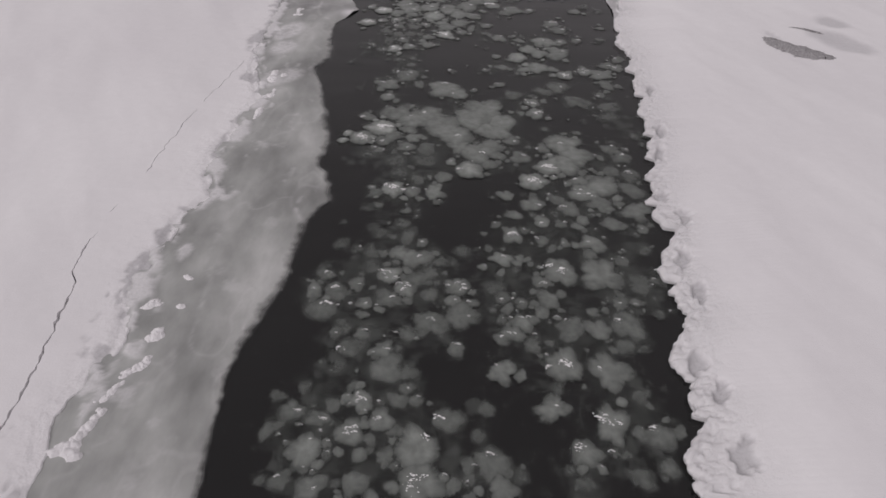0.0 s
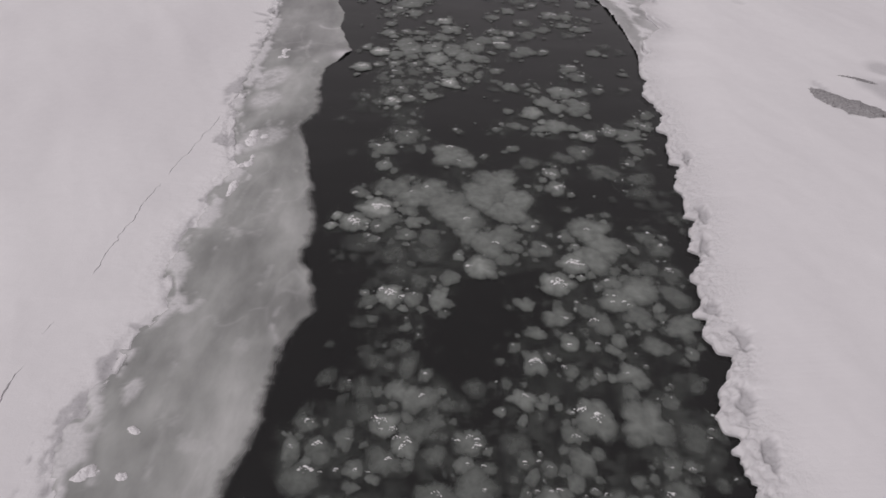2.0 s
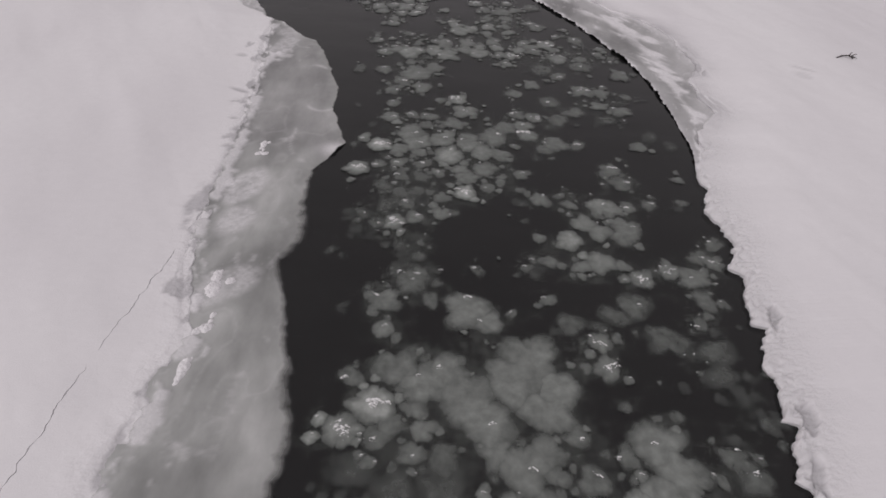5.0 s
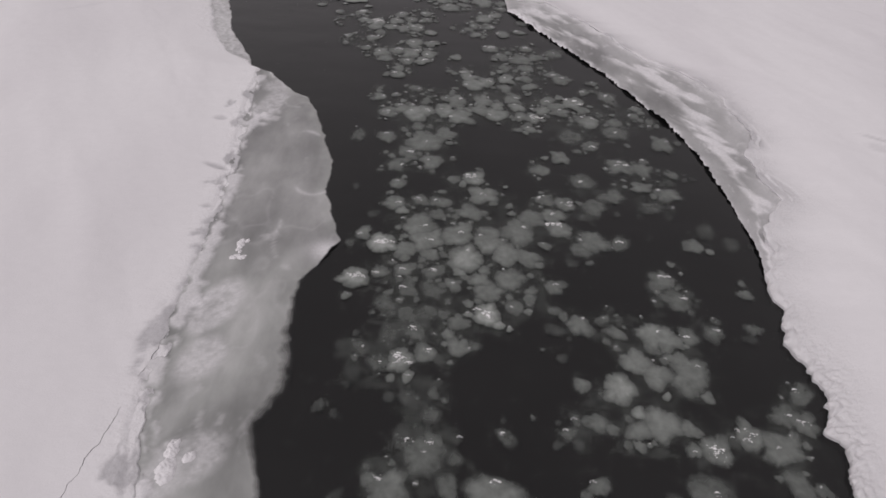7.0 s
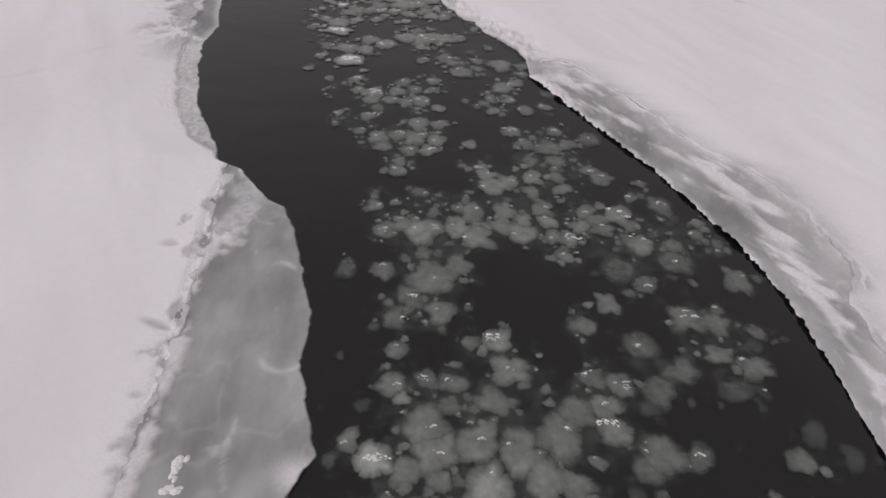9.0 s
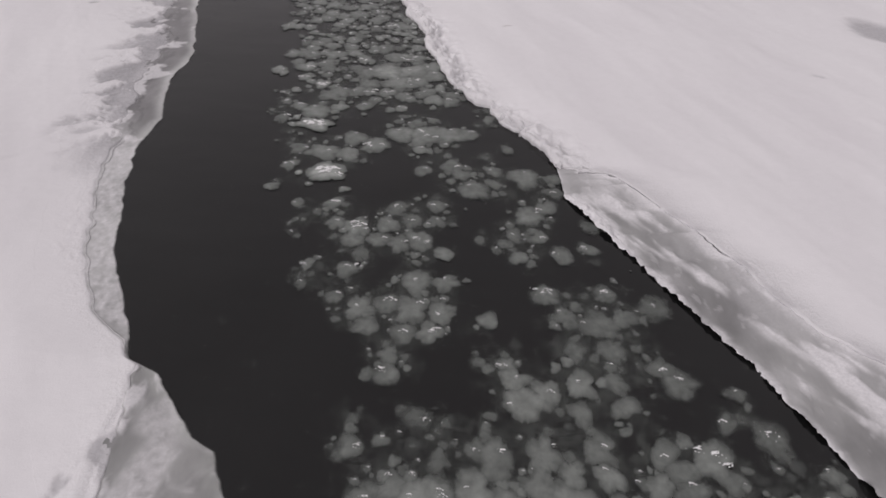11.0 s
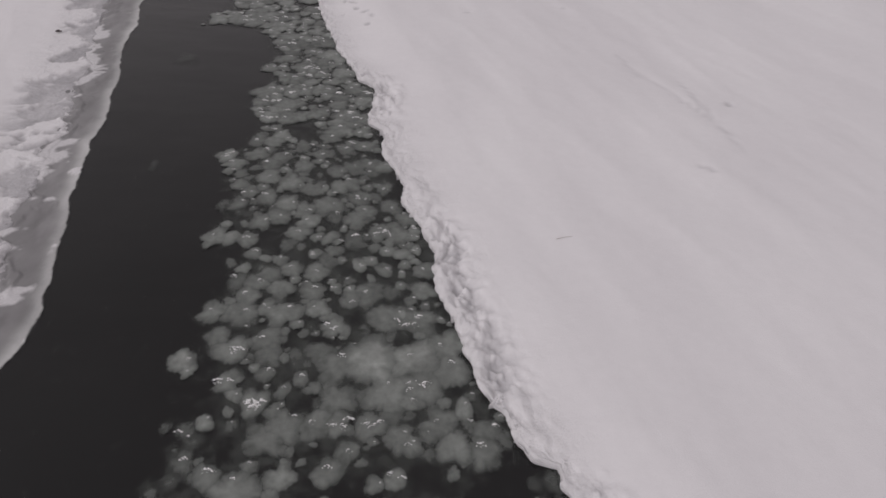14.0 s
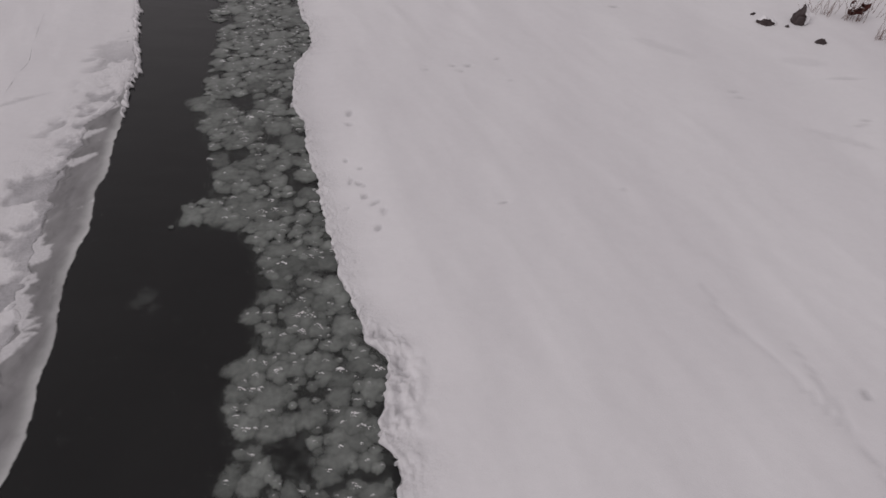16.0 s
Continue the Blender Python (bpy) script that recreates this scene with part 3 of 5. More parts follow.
def shelf_left():
    y = ROWS_Y[:, None]
    outer, inner = ice_left(y), snow_left(y) - 0.25
    v = np.concatenate([np.linspace(0, 0.3, 24), np.linspace(0.32, 1, 30)])[None, :]
    x = outer + (inner - outer) * v
    yy = y + 0 * x
    away = outer - x
    soft = 0.06 + 0.26 * (0.5 + 0.5 * fbm(y / 0.8, 33.0)) * (1 - step(13.5, 14.5, y))
    thick = np.clip(away / soft, 0, 1)
    z = 0.008 + 0.03 * step(0, 0.5, away) + 0.012 * fbm(x / 0.5, yy / 0.7) * step(0.05, 0.3, away)
    ridge = np.abs(fbm(x / 0.7 + 3, yy / 1.3))
    tip = np.exp(-(((x + 2.4) / 0.28) ** 2 + ((yy - 14.72) / 0.22) ** 2))
    inner_gap = x - (inner + 0.25)
    crumbs = step(0.26, 0.66, fbm(x / 0.26, yy / 0.34, 5) + 0.75 * np.exp(-np.abs(inner_gap) / 0.16) - 0.16)
    far = step(24, 26, yy)
    band_here = step(20.3, 20.8, yy) * (1 - step(24.6, 25.2, yy))
    crumbs = crumbs * (1 - band_here)
    bars = far * step(0.30, 0.5, 0.8 * fbm((0.75 * x + 0.66 * yy) / 0.5, (0.75 * yy - 0.66 * x) / 0.3, 5) + 0.55 * np.exp(-np.abs(inner_gap) / 0.22) - 0.12)
    bars = np.maximum(bars, 0.15 * far * step(0.0, 0.7, fbm(x / 0.28 + 3, yy / 0.7, 4)))
    lip = far * np.exp(-((away - 0.06) / 0.09) ** 2) * 0.3
    fringe = step(20.4, 21, yy) * (1 - step(24.6, 25.2, yy)) * (0.52 + 0.40 * fbm(x / 0.07, yy / 0.07))
    veins = 0.12 * (1 - step(0.0, 0.06, ridge)) * (1 - far)
    grainy = 0.75 + 0.5 * fbm(x / 0.06, yy / 0.06)
    for cx, cy, rx, ry, turn, much in FROSTED:
        veins = np.maximum(veins, much * patch(x, yy, cx, cy, rx, ry, turn, 0.3) * grainy)
    for cx, cy, rx, ry, first, last in RINGS:
        p, q = (x - cx) / rx, (yy - cy) / ry
        arc = np.mod(np.degrees(np.arctan2(q, p)) - first, 360) < last - first
        veins = np.maximum(veins, arc * 0.5 * np.clip(0.35 + 1.3 * fbm(x / 0.18, yy / 0.18), 0, 1) * np.exp(-((np.hypot(p, q) - 1 + 0.1 * fbm(x / 0.2, yy / 0.2)) * rx / 0.035) ** 2))
    snowy = np.clip(0.9 * tip + 0.8 * crumbs * (1 - far) * np.exp(-np.maximum(inner_gap, 0) / 0.9) + 0.8 * bars + lip + fringe + veins, 0, 1)
    thick = np.maximum(thick, np.clip(snowy, 0, 1) * step(0, 0.06, away))
    z = z + 0.03 * np.maximum(crumbs * np.exp(-np.maximum(inner_gap, 0) / 0.5), 0.5 * bars) + 0.04 * tip
    z = z * (1 - 0.75 * band_here)
    ob = sheet("shore_ice_left", x, yy, z, M_SHELF, thick=thick, snowy=snowy, clear=np.maximum(0.8 * far, 0.4 * step(13.5, 15.5, yy) * (1 - band_here)) * step(0.02, 0.3, away))
    return tagged(ob, "cloudy grey shore ice with frosted white patches", "ice shelf", kind="structure")


def shelf_right():
    y = np.arange(14.4, 24.9, 0.03)[:, None]
    split = step(22.3, 22.4, y) * (1 - step(22.88, 22.93, y)) + step(23.36, 23.42, y) * (1 - step(24.03, 24.07, y)) + step(24.16, 24.2, y) * (1 - step(24.5, 24.53, y))
    outer, inner = ice_right(y), snow_right(y) + 0.2 - (0.222 + 0.07 * step(24.1, 24.16, y) + 0.012 * fbm(y / 0.1, 6.0)) * split
    v = np.concatenate([np.linspace(0, 0.3, 42), np.linspace(0.315, 1, 46)])[None, :]
    x = outer + (inner - outer) * v
    yy = y + 0 * x
    away = (x - outer)
    z = 0.01 + 0.17 * v**0.8 * step(0, 0.6, inner - outer - 0.2) + 0.02 * fbm(x / 0.3, yy / 0.4)
    flow = fbm((0.8 * yy - 0.6 * x) / 0.9, (0.8 * x + 0.6 * yy) / 0.22, 4)
    ragged = fbm(x / 0.30 + 8, yy / 0.42, 5)
    lip = step(16.5, 18.0, yy) * (1 - step(23.75, 23.9, yy)) * (0.6 + 0.4 * step(22.0, 23.0, yy))
    crust = lip * step(-0.12, 0.08, 0.05 + 0.13 * step(21.5, 23.0, yy) + 0.10 * fbm(yy / 0.4, 3.0) - away + 0.10 * ragged) + 0.5 * np.exp(-away / 0.03)
    crust = np.clip(crust, 0, 1)
    centre, half = 0.44 + 0.07 * fbm(yy / 1.1, 4.0), 0.10 + 0.05 * fbm(yy / 0.6, 14.0) + 0.07 * step(22.2, 22.9, yy)
    band = step(-0.08, 0.10, half - np.abs(v - centre) + 0.05 * ragged + 0.26 * flow) * (1 - 0.7 * step(23.6, 24.1, yy))
    cloud = step(-0.5, 0.7, fbm(x / 0.5 + 12, yy / 0.9, 3))
    blotch = 0.5 * step(0.28, 0.55, fbm(x / 0.10 + 50, yy / 0.15, 5) + 0.3 * flow)
    veil = 0.22 * cloud + 0.18 * step(0.42, 0.62, v) * (1 - 0.5 * step(22.0, 23.0, yy)) + 0.2 * step(0.1, 0.6, flow) + 0.25 * step(23.5, 24.2, yy)
    snowy = np.clip(crust + 0.8 * band + 0.4 * blotch * (v > 0.15) + veil + 0.4 * (1 - step(15, 17, yy)) + 0.75 * step(0.70, 1.0, v + 0.06 * ragged), 0, 1)
    z = z + 0.07 * crust * (0.5 + fbm(x / 0.09, yy / 0.09, 4)) + 0.025 * band * (0.6 + 0.5 * ragged) + 0.015 * blotch
    ob = sheet("slumped_ice_right", x, yy, z, M_SHELF, thick=np.ones_like(x), snowy=snowy, clear=0.5 + 0 * x)
    return tagged(ob, "tilted grey slab of slumped shore ice streaked with snow", "ice shelf", kind="structure")


def river():
    n = 12
    g = np.linspace(-1500, 1500, n)
    x, y = np.meshgrid(g, g)
    ob = sheet("water", x, y, 0 * x, M_WATER)
    return tagged(ob, "dark open river water with faint ripples", "water", kind="structure")


bank_left()
bank_right()
shelf_left()
shelf_right()
river()


# ---- floating ice ----
rng = random.Random(11)


def pan_points(seed, rings=10, arms=52):
    """A lumpy pan of slush, one metre in radius, that sinks away towards its ragged rim: points, faces, thickness."""
    r0 = random.Random(seed)
    lobes = [(0.0, 0.0, 0.56 if seed % 7 else 0.72)]
    for _ in range(r0.choice((3, 4, 5, 6)) if seed % 7 else 2):
        a, d = r0.uniform(0, 6.283), r0.uniform(0.3, 0.62)
        lobes.append((d * math.cos(a), d * math.sin(a), r0.uniform(0.24, 0.5)))
    outline = []
    for k in range(arms):
        a = 2 * math.pi * k / arms
        c, s = math.cos(a), math.sin(a)
        out = 0.0
        for p, q, r in lobes:
            gap = r * r - (p * s - q * c) ** 2
            if gap > 0:
                out = max(out, p * c + q * s + math.sqrt(gap))
        rag = 0.15 * noise.noise((2.2 * c + seed * 2.3, 2.2 * s, 3.0)) + 0.11 * noise.noise((5 * c + seed, 5 * s, 9.0)) + 0.04 * r0.uniform(-1, 1)
        outline.append(out * (1 + rag))
    mean = sum(outline) / arms
    outline = [o / mean for o in outline]
    pts, thick = [(0, 0, 0.10)], [1.0]
    for i in range(1, rings + 1):
        f = i / rings
        for k in range(arms):
            a = 2 * math.pi * k / arms
            x, y = f * outline[k] * math.cos(a), f * outline[k] * math.sin(a)
            lumps = noise.noise((2.6 * x + seed, 2.6 * y, seed * 0.7)) + 0.5 * noise.noise((6 * x + seed, 6 * y, seed * 0.3))
            dome = (1 - f**2.8) * (1 + 0.26 * lumps * min(1, 2.5 * f))
            pts.append((x, y, 0.006 + 0.11 * max(0.0, dome)))
            thick.append(max(0.0, min(1.0, dome)) if i < rings else 0.0)
    faces = [(0, 1 + k, 1 + (k + 1) % arms) for k in range(arms)]
    for i in range(rings - 1):
        p, q = 1 + i * arms, 1 + (i + 1) * arms
        faces += [(p + k, q + k, q + (k + 1) % arms, p + (k + 1) % arms) for k in range(arms)]
    return pts, faces, thick


def shard(pts, faces, x, y, z, r, r0):
    """One jagged splinter of frost."""
    base, n = len(pts), 5
    turn, tall = r0.uniform(0, 6.283), r0.uniform(0.25, 0.8)
    for k in range(n):
        a = turn + 6.283 * k / n
        d = r * r0.uniform(0.5, 1.4)
        pts.append((x + 1.35 * d * math.cos(a), y + 0.75 * d * math.sin(a), z - 0.4 * r))
    pts.append((x + 0.5 * r * r0.uniform(-1, 1), y + 0.4 * r * r0.uniform(-1, 1), z + r * tall))
    faces += [(base + k, base + (k + 1) % n, base + n) for k in range(n)]


def speckle_points(seed):
    """Splinters of frost strung along a broken arc, with loose ones beside it, about one metre in radius."""
    r0 = random.Random(seed)
    pts, faces = [], []
    turn, bend = r0.uniform(0.6, 2.4), r0.uniform(0.7, 1.1)
    for k in range(r0.randrange(9, 20)):
        a = 1.57 + turn * (r0.random() - 0.5)
        d = bend * r0.gauss(1.0, 0.09)
        shard(pts, faces, d * math.cos(a), d * math.sin(a) - 0.6, 0.0, r0.uniform(0.07, 0.22), r0)
    for k in range(r0.randrange(4, 10)):
        shard(pts, faces, r0.gauss(0, 0.55), r0.gauss(0, 0.35), 0.0, r0.uniform(0.05, 0.14), r0)
    return pts, faces


def patch_points(seed):
    """A raised sheet of frost, splintered all over, about one metre in radius."""
    r0 = random.Random(seed)
    pts, faces = [], []
    for k in range(150):
        a, d = r0.uniform(0, 6.283), math.sqrt(r0.random())
        x, y = d * math.cos(a), 0.45 * d * math.sin(a)
        if noise.noise((2.5 * x + seed, 4 * y, 1.0)) > -0.12 + 0.35 * d:
            shard(pts, faces, x, y, 0.0, r0.uniform(0.05, 0.15), r0)
    return pts, faces


def mesh_of(name, pts, faces, mat, thick=None, smooth=True):
    mesh = bpy.data.meshes.new(name)
    mesh.from_pydata(pts, [], faces)
    mesh.polygons.foreach_set("use_smooth", np.full(len(mesh.polygons), smooth))
    if thick is not None:
        mesh.attributes.new("thick", "FLOAT", "POINT").data.foreach_set("value", np.array(thick, np.float32))
    mesh.materials.append(mat)
    return mesh


# Pans of drifting slush: x, y, radius, how thick they are (1: highest out of the water), how much frost they carry.
PANS_A = [(-1.89, 3.34, 0.11, 0.35, 0), (-1.4, 3.16, 0.21, 0.55, 0), (-1.64, 3.61, 0.16, 0.35, 1), (-1.34, 3.52, 0.14, 0.4, 1), (-1, 3.35, 0.19, 0.5, 2), (-0.89, 3.78, 0.16, 0.6, 2),
          (-0.66, 3.5, 0.16, 0.6, 2), (-0.47, 3.76, 0.13, 0.4, 0), (-0.67, 4.2, 0.24, 0.45, 0), (-0.87, 2.81, 0.15, 0.5, 0), (-1.29, 2.71, 0.16, 0.5, 1), (-1.6, 2.83, 0.13, 0.35, 1),
          (-0.22, 3.18, 0.27, 0.6, 1), (-0.2, 2.81, 0.26, 0.6, 2), (-0.57, 3.07, 0.12, 0.4, 0), (0.05, 3.55, 0.18, 0.4, 2), (0.15, 2.78, 0.1, 0.45, 0), (0.57, 3.08, 0.21, 0.45, 1),
          (0.67, 2.78, 0.17, 0.5, 0), (0.72, 4.21, 0.17, 0.55, 1)]
PANS_B = [(0.56, 3.68, 0.12, 0.3, 0), (1.3, 3.72, 0.21, 0.5, 1), (1.51, 4.3, 0.26, 0.55, 2), (2.04, 4.23, 0.27, 0.6, 0), (2.02, 4.85, 0.18, 0.5, 0), (1.94, 3.52, 0.24, 0.6, 2),
          (2.43, 3.43, 0.19, 0.45, 1), (1.58, 3.21, 0.18, 0.5, 2), (0.93, 4.78, 0.16, 0.5, 2), (1.32, 5.13, 0.12, 0.45, 0), (0.88, 5.21, 0.1, 0.45, 0), (2.47, 3.02, 0.13, 0.35, 0),
          (2.1, 2.94, 0.15, 0.3, 0), (1.55, 2.84, 0.12, 0.3, 0), (-1.21, 4.2, 0.14, 0.25, 0), (-0.82, 4.73, 0.14, 0.2, 0), (1.13, 4.61, 0.14, 0.35, 0), (0.33, 3.03, 0.11, 0.35, 1),
          (2.34, 4.64, 0.14, 0.35, 0), (-0.4, 4.15, 0.13, 0.35, 0)]
PANS_C = [(2.31, 3.91, 0.13, 0.3, 0), (-1.2, 3.67, 0.11, 0.35, 0), (-1.2, 11.15, 0.24, 0.5, 1), (-1.16, 10.66, 0.16, 0.55, 1), (-0, 11.07, 0.36, 0.55, 1), (0.24, 10.82, 0.24, 0.5, 0),
          (-0.56, 11.19, 0.15, 0.35, 0), (-0.83, 11.56, 0.26, 0.45, 1), (-1.46, 9.9, 0.16, 0.45, 1), (-1.17, 9.53, 0.27, 0.85, 2), (-1.51, 9.19, 0.24, 0.8, 2), (-0.96, 9.29, 0.17, 0.5, 0),
          (-0.71, 9.51, 0.16, 0.45, 0), (-0.6, 9.24, 0.16, 0.5, 0), (-0.92, 10.04, 0.33, 0.5, 0), (-0.37, 9.99, 0.29, 0.6, 1), (0.75, 10.24, 0.43, 0.6, 0), (1.05, 9.83, 0.33, 0.55, 0),
          (0.46, 9.86, 0.38, 0.62, 0), (-0.09, 9.59, 0.41, 0.62, 0)]
PANS_D = [(0.18, 9.33, 0.37, 0.62, 1), (0.89, 9.47, 0.34, 0.55, 0), (-0.55, 9.83, 0.33, 0.55, 0), (0.51, 8.8, 0.34, 0.55, 0), (0.26, 9, 0.24, 0.5, 0), (0.77, 8.96, 0.24, 0.5, 0),
          (0.41, 8.28, 0.25, 0.8, 1), (0.01, 8.07, 0.16, 0.5, 0), (-0.67, 8.92, 0.17, 0.45, 1), (-0.33, 8.92, 0.21, 0.38, 0), (-1.11, 9.09, 0.19, 0.4, 1), (-0.81, 8.47, 0.25, 0.24, 0),
          (-1.32, 8.69, 0.25, 0.2, 0), (-0.32, 8.49, 0.24, 0.28, 0), (-0.79, 8.14, 0.2, 0.24, 0), (-0.46, 8, 0.16, 0.3, 0), (-0.83, 7.71, 0.21, 0.8, 2), (-0.49, 7.68, 0.15, 0.5, 1),
          (-0.18, 7.63, 0.18, 0.55, 1), (-1.09, 7.61, 0.14, 0.35, 0)]
PANS_E = [(-0.57, 7.16, 0.09, 0.38, 0), (-1.02, 7.28, 0.09, 0.32, 0), (-0.59, 6.88, 0.14, 0.26, 0), (-0.92, 6.65, 0.14, 0.24, 0), (-0.53, 6.53, 0.16, 0.32, 0), (-0.44, 6.13, 0.22, 0.5, 1),
          (-0.65, 6.21, 0.17, 0.48, 0), (-0.25, 6.15, 0.16, 0.4, 0), (-1.04, 6.2, 0.16, 0.28, 0), (-1.01, 5.9, 0.18, 0.26, 0), (-0.05, 6.05, 0.13, 0.28, 0), (-0.17, 5.86, 0.15, 0.35, 0),
          (-0.36, 5.71, 0.18, 0.4, 0), (-0.74, 5.76, 0.18, 0.62, 2), (-0.5, 5.53, 0.17, 0.58, 2), (-1.59, 5.75, 0.14, 0.34, 1), (-1.45, 5.47, 0.18, 0.4, 1), (-1.16, 5.56, 0.14, 0.4, 1),
          (-0.16, 5.45, 0.15, 0.35, 0), (0.21, 5.58, 0.2, 0.5, 2)]
PANS_F = [(0.28, 6.28, 0.15, 0.25, 0), (1.06, 11.27, 0.12, 0.45, 1), (1.32, 10.8, 0.2, 0.35, 0), (1.68, 10.57, 0.19, 0.5, 2), (1.73, 10.18, 0.21, 0.5, 2), (2.22, 11.26, 0.25, 0.35, 1),
          (1.98, 11, 0.2, 0.3, 0), (2.57, 10.67, 0.27, 0.35, 0), (3.29, 11.32, 0.19, 0.4, 0), (3.15, 10.47, 0.24, 0.3, 0), (3.16, 10.09, 0.23, 0.25, 0), (3.1, 10.9, 0.12, 0.35, 1),
          (2.07, 9.11, 0.35, 0.6, 1), (2.27, 8.78, 0.34, 0.6, 0), (2.03, 8.56, 0.3, 0.55, 0), (1.76, 8.4, 0.23, 0.8, 2), (1.46, 7.99, 0.25, 0.8, 2), (1.22, 9.18, 0.17, 0.4, 1),
          (1.34, 8.68, 0.21, 0.45, 1), (1.71, 8.95, 0.15, 0.4, 1)]
PANS_G = [(0.88, 8.73, 0.15, 0.45, 0), (0.74, 8.43, 0.16, 0.45, 0), (2.91, 8.99, 0.19, 0.35, 1), (3.11, 8.74, 0.21, 0.35, 1), (3.15, 8.28, 0.2, 0.3, 1), (2.8, 8.33, 0.18, 0.35, 0),
          (2.59, 7.92, 0.3, 0.55, 0), (2.31, 7.7, 0.27, 0.62, 2), (2.22, 8.04, 0.16, 0.45, 1), (3.04, 7.84, 0.23, 0.35, 0), (3.28, 9.82, 0.14, 0.2, 0), (3.45, 9.41, 0.13, 0.25, 0),
          (1, 7.58, 0.14, 0.5, 0), (1.43, 7.39, 0.21, 0.5, 1), (1.1, 7.11, 0.13, 0.45, 0), (1.51, 6.94, 0.14, 0.55, 1), (1.02, 6.66, 0.2, 0.5, 2), (1.82, 7.51, 0.15, 0.4, 0),
          (1.97, 7.32, 0.19, 0.45, 1), (2.14, 7.06, 0.12, 0.5, 0)]
PANS_H = [(2.49, 7.47, 0.23, 0.45, 0), (3, 7.29, 0.24, 0.5, 0), (2.58, 6.92, 0.18, 0.45, 0), (1.46, 6.56, 0.12, 0.4, 1), (2.21, 6.53, 0.19, 0.62, 1), (3.02, 6.82, 0.11, 0.4, 1),
          (0.84, 6.14, 0.17, 0.58, 1), (1.06, 6.05, 0.08, 0.45, 0), (1.67, 5.96, 0.27, 0.6, 2), (2.2, 5.86, 0.31, 0.62, 0), (1.79, 6.49, 0.1, 0.4, 1), (2.56, 6.16, 0.13, 0.35, 1),
          (2.13, 6.3, 0.14, 0.35, 0), (2.92, 6.36, 0.14, 0.25, 0), (0.74, 5.6, 0.18, 0.25, 0), (1.4, 5.69, 0.14, 0.45, 1), (1.45, 5.39, 0.17, 0.5, 0), (2.4, 5.52, 0.09, 0.3, 0),
          (2.71, 5.65, 0.22, 0.3, 0), (2.9, 5.44, 0.12, 0.2, 0)]
PANS_I = [(2.94, 5.78, 0.1, 0.25, 1), (-1.88, 18.68, 0.22, 0.45, 1), (1.96, 18.66, 0.24, 0.35, 1), (0.99, 18.68, 0.11, 0.4, 1), (-1.8, 17.83, 0.22, 0.45, 1), (-1.03, 17.67, 0.36, 0.5, 1),
          (-0.73, 17.96, 0.23, 0.45, 0), (-0.91, 17.12, 0.24, 0.5, 1), (-1.41, 17.34, 0.22, 0.4, 1), (-1.26, 18.2, 0.16, 0.35, 0), (-2.32, 17.86, 0.18, 0.3, 0), (-1.58, 16.93, 0.19, 0.4, 1),
          (-1.49, 16.42, 0.16, 0.45, 1), (-1.5, 15.92, 0.2, 0.48, 1), (-1.35, 15.72, 0.11, 0.55, 0), (-0.56, 16.6, 0.13, 0.42, 0), (-0.19, 16.63, 0.23, 0.58, 2), (-0.06, 16.2, 0.26, 0.55, 1),
          (-1.1, 15.98, 0.16, 0.4, 1), (-0.74, 15.96, 0.18, 0.4, 1)]
PANS_J = [(-0.78, 15.64, 0.16, 0.4, 0), (-0.25, 15.74, 0.25, 0.45, 0), (0.9, 18.26, 0.15, 0.5, 1), (-1.94, 15.14, 0.15, 0.5, 1), (-1.62, 14.94, 0.23, 0.85, 2), (-1.11, 15.37, 0.29, 0.5, 1),
          (-0.93, 15.05, 0.27, 0.55, 1), (-0.87, 14.73, 0.15, 0.55, 0), (-1.25, 14.84, 0.2, 0.5, 0), (-0.47, 15.17, 0.27, 0.55, 1), (-0.35, 14.67, 0.29, 0.68, 1), (-0.01, 15.07, 0.3, 0.58, 0),
          (0.51, 15.34, 0.31, 0.5, 1), (0.71, 15.64, 0.25, 0.5, 0), (0.23, 14.77, 0.26, 0.55, 0), (0.55, 14.74, 0.23, 0.5, 0), (1.12, 15.41, 0.24, 0.5, 2), (1.03, 15.73, 0.21, 0.5, 1),
          (-1.94, 14.21, 0.22, 0.8, 2), (-1.6, 14.32, 0.14, 0.45, 1)]
PANS_K = [(-1.22, 14.38, 0.16, 0.45, 1), (-0.78, 14.4, 0.17, 0.4, 2), (-0.54, 14.16, 0.14, 0.45, 1), (-0.12, 14.23, 0.17, 0.5, 0), (0.28, 14.28, 0.26, 0.5, 0), (-0.04, 14.02, 0.22, 0.5, 0),
          (0.32, 13.75, 0.15, 0.45, 1), (0.52, 13.92, 0.12, 0.4, 0), (-0.06, 13.6, 0.21, 0.85, 2), (-0.43, 13.45, 0.16, 0.45, 0), (-1.19, 14.03, 0.17, 0.38, 1), (-0.81, 13.99, 0.19, 0.33, 0),
          (-1.47, 13.77, 0.19, 0.28, 0), (-1.16, 13.6, 0.18, 0.28, 0), (-0.87, 13.61, 0.18, 0.28, 0), (-1.35, 13.23, 0.21, 0.25, 0), (-1, 13.25, 0.18, 0.3, 1), (-1.18, 12.82, 0.2, 0.8, 2),
          (-0.84, 12.93, 0.16, 0.5, 1), (-0.46, 13.02, 0.17, 0.5, 1)]
